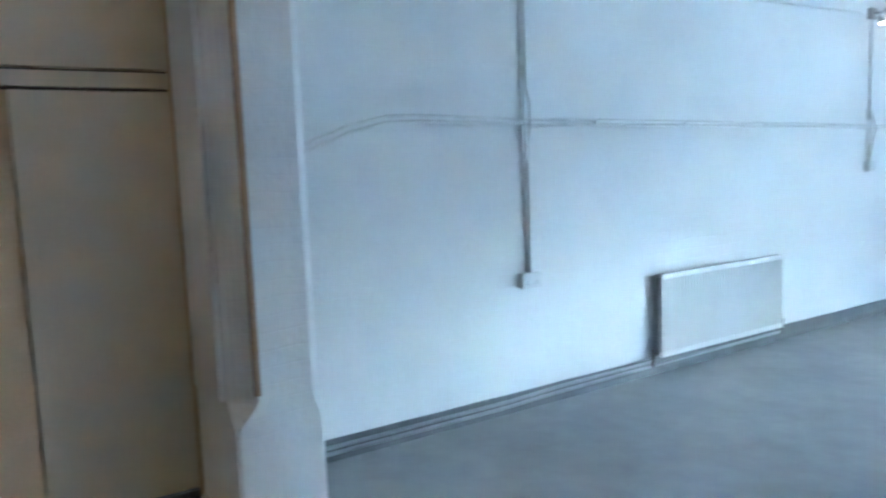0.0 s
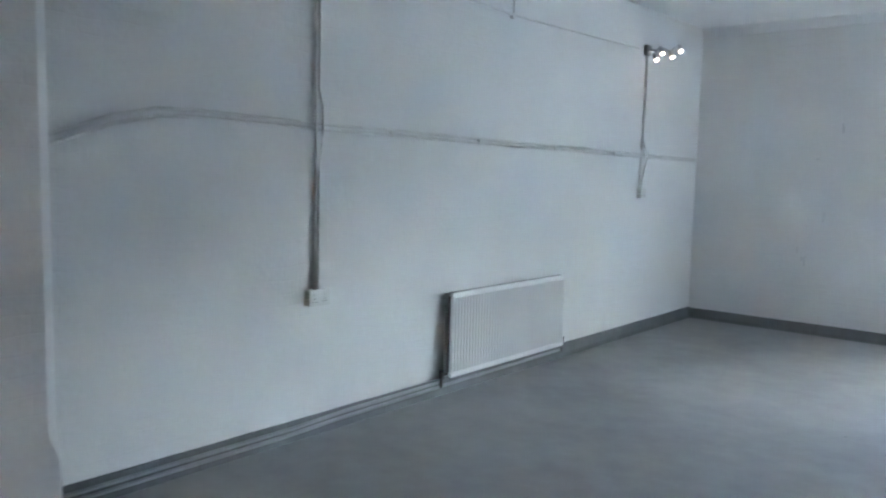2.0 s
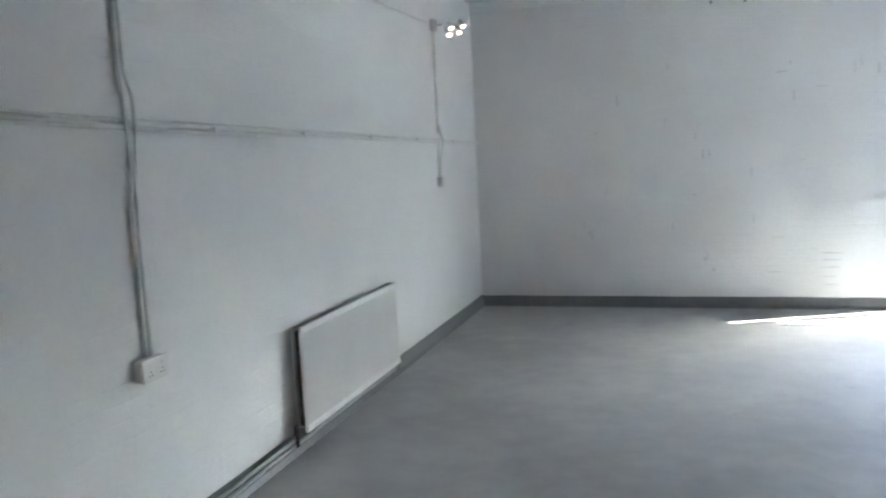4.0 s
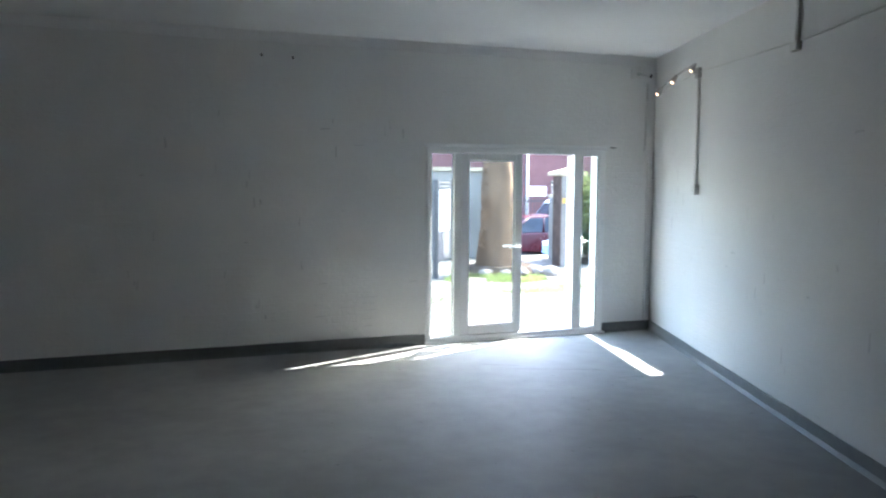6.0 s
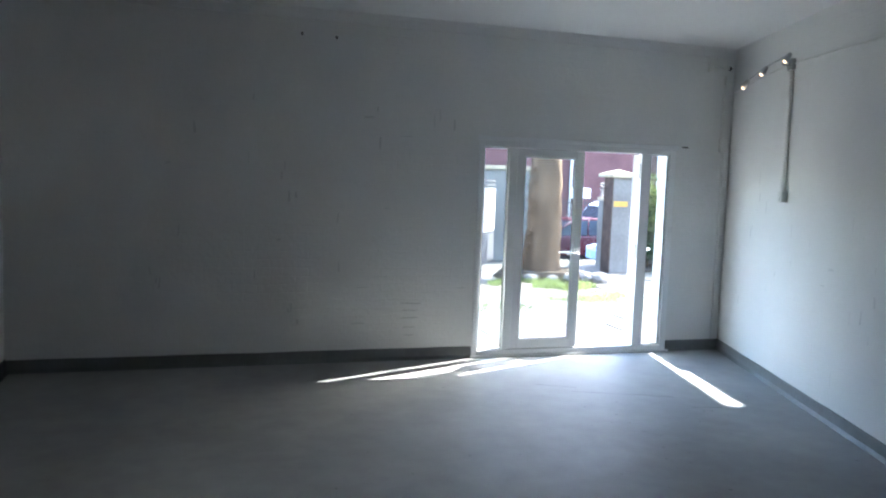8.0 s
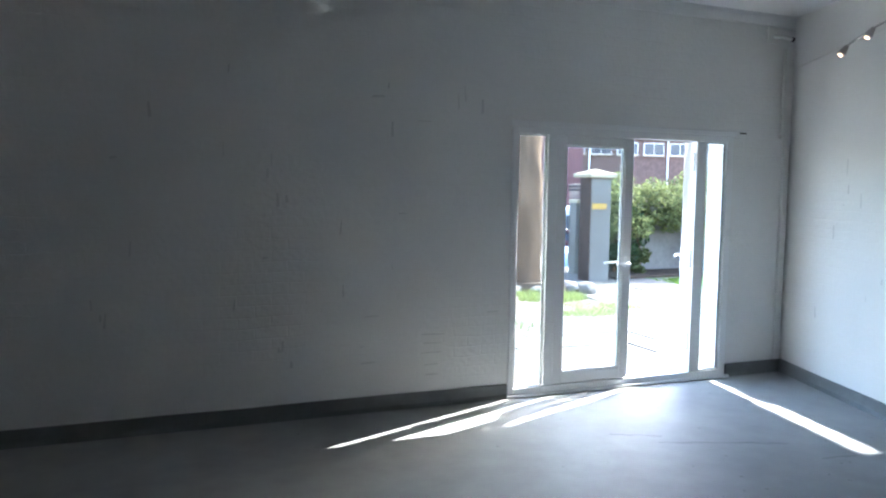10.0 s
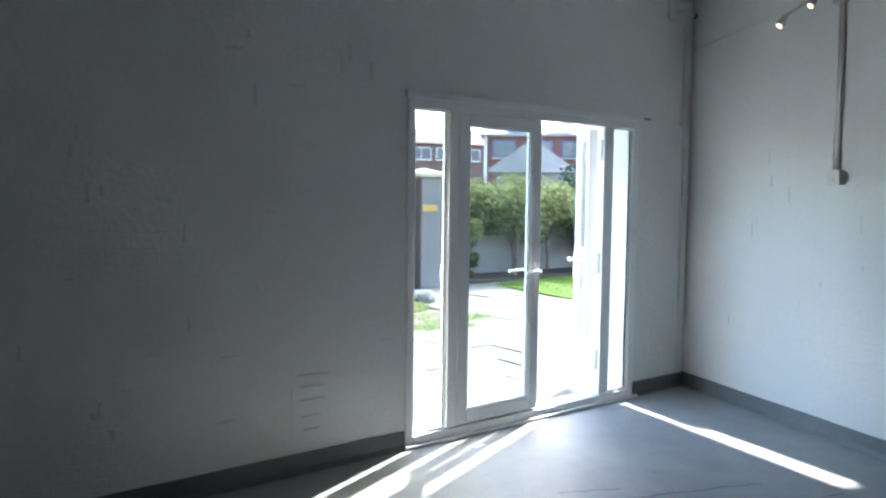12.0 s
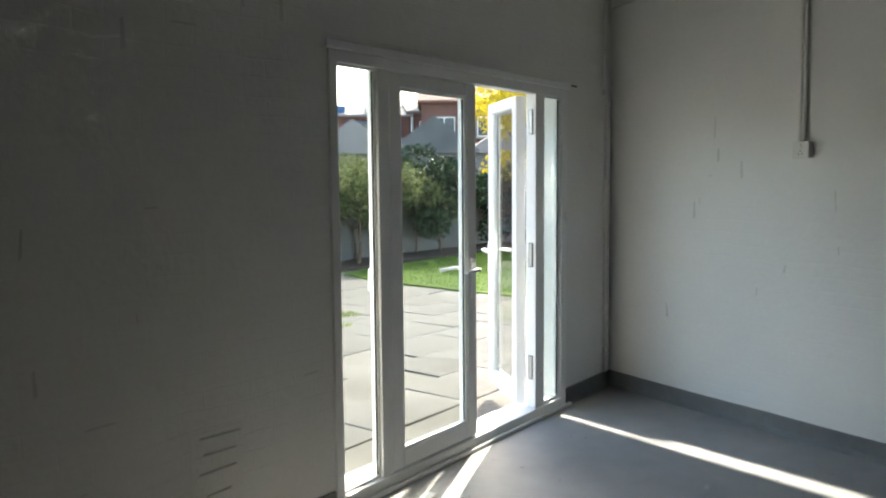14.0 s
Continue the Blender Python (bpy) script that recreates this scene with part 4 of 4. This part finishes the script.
def van(at, turn, paint, label):
    root = thing("van", label, "van", "parked cars", at=at, turn=turn)
    bm = bmesh.new()
    prism(bm, [(0, 0.32), (0.02, 0.85), (0.75, 1.12), (1.35, 1.86), (1.6, 1.98), (4.85, 1.98), (4.95, 1.8), (4.95, 0.32)], -0.95, 0.95, "y")
    part("body", bm, paint, root, bevel=0.06)
    for s in (-1, 1):
        block("side_window", (1.35, s * 0.955 - 0.01, 1.18), (2.25, s * 0.955 + 0.01, 1.7), DARKGLASS, root, bevel=0.008)
        block("headlight", (-0.02, s * 0.72 - 0.14, 0.72), (0.06, s * 0.72 + 0.14, 0.9), PLASTIC, root, bevel=0.02)
    bm = bmesh.new()
    prism(bm, [(0.80, 1.16), (1.32, 1.80), (1.30, 1.83), (0.77, 1.18)], -0.82, 0.82, "y")
    part("windscreen", bm, DARKGLASS, root)
    block("bumper", (-0.06, -0.92, 0.32), (0.05, 0.92, 0.55), BLACK, root, bevel=0.03)
    for x in (0.85, 4.0):
        for s in (-1, 1):
            bm = bmesh.new()
            tube(bm, [(x, s * 0.74, 0.34), (x, s * 0.965, 0.34)], 0.34, 20)
            w = part("wheel", bm, TYRE, root, "black tyre")
            bm = bmesh.new()
            tube(bm, [(x, s * 0.955, 0.34), (x, s * 0.98, 0.34)], 0.2, 14)
            part("rim", bm, STEEL, w, "silver rim")
    return root


WHITECAR = mat("white_car_paint", (0.55, 0.57, 0.6), (0.5, 0.52, 0.55), 0.3, bump=0)
car((11.5, 17.2, S + 0.006), 0, REDCAR, "dark red hatchback parked in the street")
car((13.3, 14.6, S + 0.006), 2, BLUECAR, "pale blue hatchback parked in the street")
van((14.2, 18.8, S + 0.006), 0, WHITECAR, "white panel van parked behind the hatchback")


def railing(at, turn, length, label):
    root = thing("railing", label, "railing", at=at, turn=turn)
    for z in (0.15, 1.7):
        block("rail", (0, -0.02, z), (length, 0.02, z + 0.05), BLACK, root)
    for i in range(int(length / 0.16)):
        block("bar", (0.05 + i * 0.16, -0.012, 0), (0.074 + i * 0.16, 0.012, 1.9), BLACK, root)
    return root


railing((8.0, 21.9, S + 0.12), 0, 14.0, "tall black steel railing along the pavement")
block_sign = block("railing_sign", (15.9, 21.84, 1.10), (16.75, 21.875, 1.50), PAPER, bevel=0.01)
tagged(block_sign, "plain white sign board fixed to the railing", "sign")


# ---- houses ----
def window(parent, lo, w, h, frame_material, m):
    """A framed window on a wall that faces local -y."""
    x, y, z = lo
    win = block("window", (x, y - 0.10, z), (x + w, y - 0.002, z + h), frame_material, parent, bevel=0, m=m)
    n = 2 if w > 0.7 else 1
    for i in range(n):
        a = x + 0.06 + i * (w - 0.06) / n
        block("pane", (a, y - 0.125, z + 0.06), (a + (w - 0.06) / n - 0.06, y - 0.102, z + h - 0.06), DARKGLASS, win, m=m)
    block("sill", (x - 0.06, y - 0.2, z - 0.09), (x + w + 0.06, y - 0.002, z - 0.002), CAP, win, m=m)


def house(at, turn, length, depth, wall_h, ridge, wall_m, roof_m, label, rows, frame_m, chimneys=(), drain=()):
    root = thing("house", label, "house", at=at, turn=turn)
    I = Matrix.Identity(4)
    block("wall", (0, 0, 0), (length, depth, wall_h), wall_m, root)
    bm = bmesh.new()
    prism(bm, [(-0.25, wall_h), (-0.25, wall_h + 0.12), (depth / 2, ridge), (depth + 0.25, wall_h + 0.12), (depth + 0.25, wall_h)], -0.2, length + 0.2, "x")
    roof = part("roof", bm, roof_m, root)
    for x in chimneys:
        block("chimney", (x, depth / 2 - 0.3, ridge - 0.5), (x + 0.8, depth / 2 + 0.3, ridge + 0.9), wall_m, roof)
    for z, w, h, xs in rows:
        for x in xs:
            window(root, (x, 0, z), w, h, frame_m, I)
    for x in drain:
        bm = bmesh.new()
        tube(bm, [(x, -0.08, 0), (x, -0.08, wall_h)], 0.07, 8)
        part("drainpipe", bm, PLASTIC, root, "white drainpipe")
    return root


house((1.0, 24.5, S), 2, 20.0, 8, 8.4, 11.0, DARKBRICK, BROWNROOF, "long dark red brick house across the street",
      [], PLASTIC, (), (16.4,))
# brown house far off with a band of white windows under its eaves
house((32.0, 50.0, S), -14, 16.5, 8, 6.75, 8.4, PIER, BROWNROOF, "brown brick house with a band of white windows",
      [(5.5, 1.75, 1.0, [0.6 + 2.25 * i for i in range(7)])], PLASTIC, (), (5.0, 11.7))
# row of gabled outbuildings behind the garden
for i in range(1, 8):
    house((24.0 + 3.3 * i * 0.65, 21.4 - 3.3 * i * 0.76, S), 40, 5.5, 3.25, 3.55, 4.85 + 0.12 * (i % 3), RENDER, PALEROOF if i % 2 else OLDSLATE, "low rendered outbuilding with a pitched roof", [], PLASTIC)
# red brick terrace beyond
for i in range(5):
    x, y = 31.2 + 6.2 * i * 0.70, 30.2 - 6.2 * i * 0.714
    hh = house((x, y, S), -45.5, 6.15, 7, 5.95 + 0.2 * (i % 2), 6.9 + 0.2 * (i % 2), REDBRICK, PALEROOF, "red brick terraced house with blue framed windows",
               [(4.75, 1.3, 0.95, (0.5, 2.6, 4.4)), (1.6, 1.3, 1.5, (0.5, 2.6, 4.4))], BLUE if i % 2 == 0 else PLASTIC, (), (0.1,))
    block("dormer", (1.4, 0.3, 5.9), (2.6, 2.5, 6.6), BLUE, hh, "blue boarded dormer")
    block("dormer", (3.8, 0.3, 5.9), (5.0, 2.5, 6.7), PLASTIC, hh, "white dormer")
house((32.6, 22.6, S), -52, 6.5, 8, 6.3, 8.3, REDBRICK, mat("brown_red_tile", (0.20, 0.09, 0.07), (0.14, 0.065, 0.05), 0.8), "tall red brick house with a tiled roof", [(4.6, 1.1, 1.0, (0.6, 2.8))], PLASTIC)

# small white block on the mullion and paving slabs
lt = block("mullion_block", (X1 + 0.002, 0.059, 0.98), (X1 + 0.03, 0.075, 1.09), UPVC, unit, "small white block on the mullion", bevel=0.006)
pave = tagged(new("paving"), "uneven pale concrete paving slabs", "paving", kind="structure")
meshes = []
for k in range(3):
    bm = bmesh.new()
    box(bm, (0.003, 0.003, -0.05), (0.897, 0.597, 0.0))
    for vv in bm.verts:
        if vv.co.z > -0.01:
            vv.co.z += random.uniform(-0.006, 0.006)
    finish(bm, 0.005, 1)
    me = bpy.data.meshes.new("slab")
    bm.to_mesh(me)
    bm.free()
    me.materials.append(SLAB)
    meshes.append(me)
for r in range(10):
    for c_ in range(8):
        x = 3.4 + c_ * 0.9 + (0.45 if r % 2 else 0)
        y = 0.75 + r * 0.6
        if (x - 7.8) ** 2 / 2.2 + (y - 6.2) ** 2 < 0.9 or x > 9.9 or random.random() < 0.05:
            continue
        s = new("slab", meshes[(r * 3 + c_) % 3])
        s.parent = pave
        s.matrix_basis = pose(x, y, G + 0.014 + random.uniform(-0.002, 0.002), random.uniform(-0.1, 0.1), random.uniform(-0.1, 0.1), random.uniform(-0.5, 0.5))


# rubble round the tree and chips on the floor
ROCK = mat("rubble_stone", (0.24, 0.22, 0.20), (0.13, 0.12, 0.11), 0.95, scale=5, bump=0.5, spec=0.05)
for i in range(16):
    bm = bmesh.new()
    bmesh.ops.create_icosphere(bm, subdivisions=2, radius=random.uniform(0.07, 0.18))
    for vv in bm.verts:
        vv.co *= 1 + 0.35 * noise.noise(vv.co * 7 + Vector((i, 0, 0)))
        vv.co.z *= 0.7
    st = tagged(part("rubble_stone", bm, ROCK), "rough broken stone lying by the tree roots", "stone", "rubble stones")
    st.matrix_basis = pose(random.uniform(7.0, 8.6), random.uniform(5.75, 6.1), G + 0.08, 0, 0, random.uniform(0, 360))
vs, fs = [], []
for i in range(90):
    x, y = random.uniform(2.2, 5.9), random.uniform(-3.5, -0.15)
    r, a, k = random.uniform(0.003, 0.011), random.uniform(0, 6.3), len(vs)
    vs += [(x + r * math.cos(a + 1.57 * q) * (1 + 0.5 * (q % 2)), y + r * math.sin(a + 1.57 * q), 0.0025) for q in range(4)]
    fs.append((k, k + 1, k + 2, k + 3))
me = bpy.data.meshes.new("floor_chips")
me.from_pydata(vs, [], fs)
me.materials.append(SKIRT)
tagged(new("floor_chips", me), "dark paint chips and specks on the floor", "chips", kind="stuff")
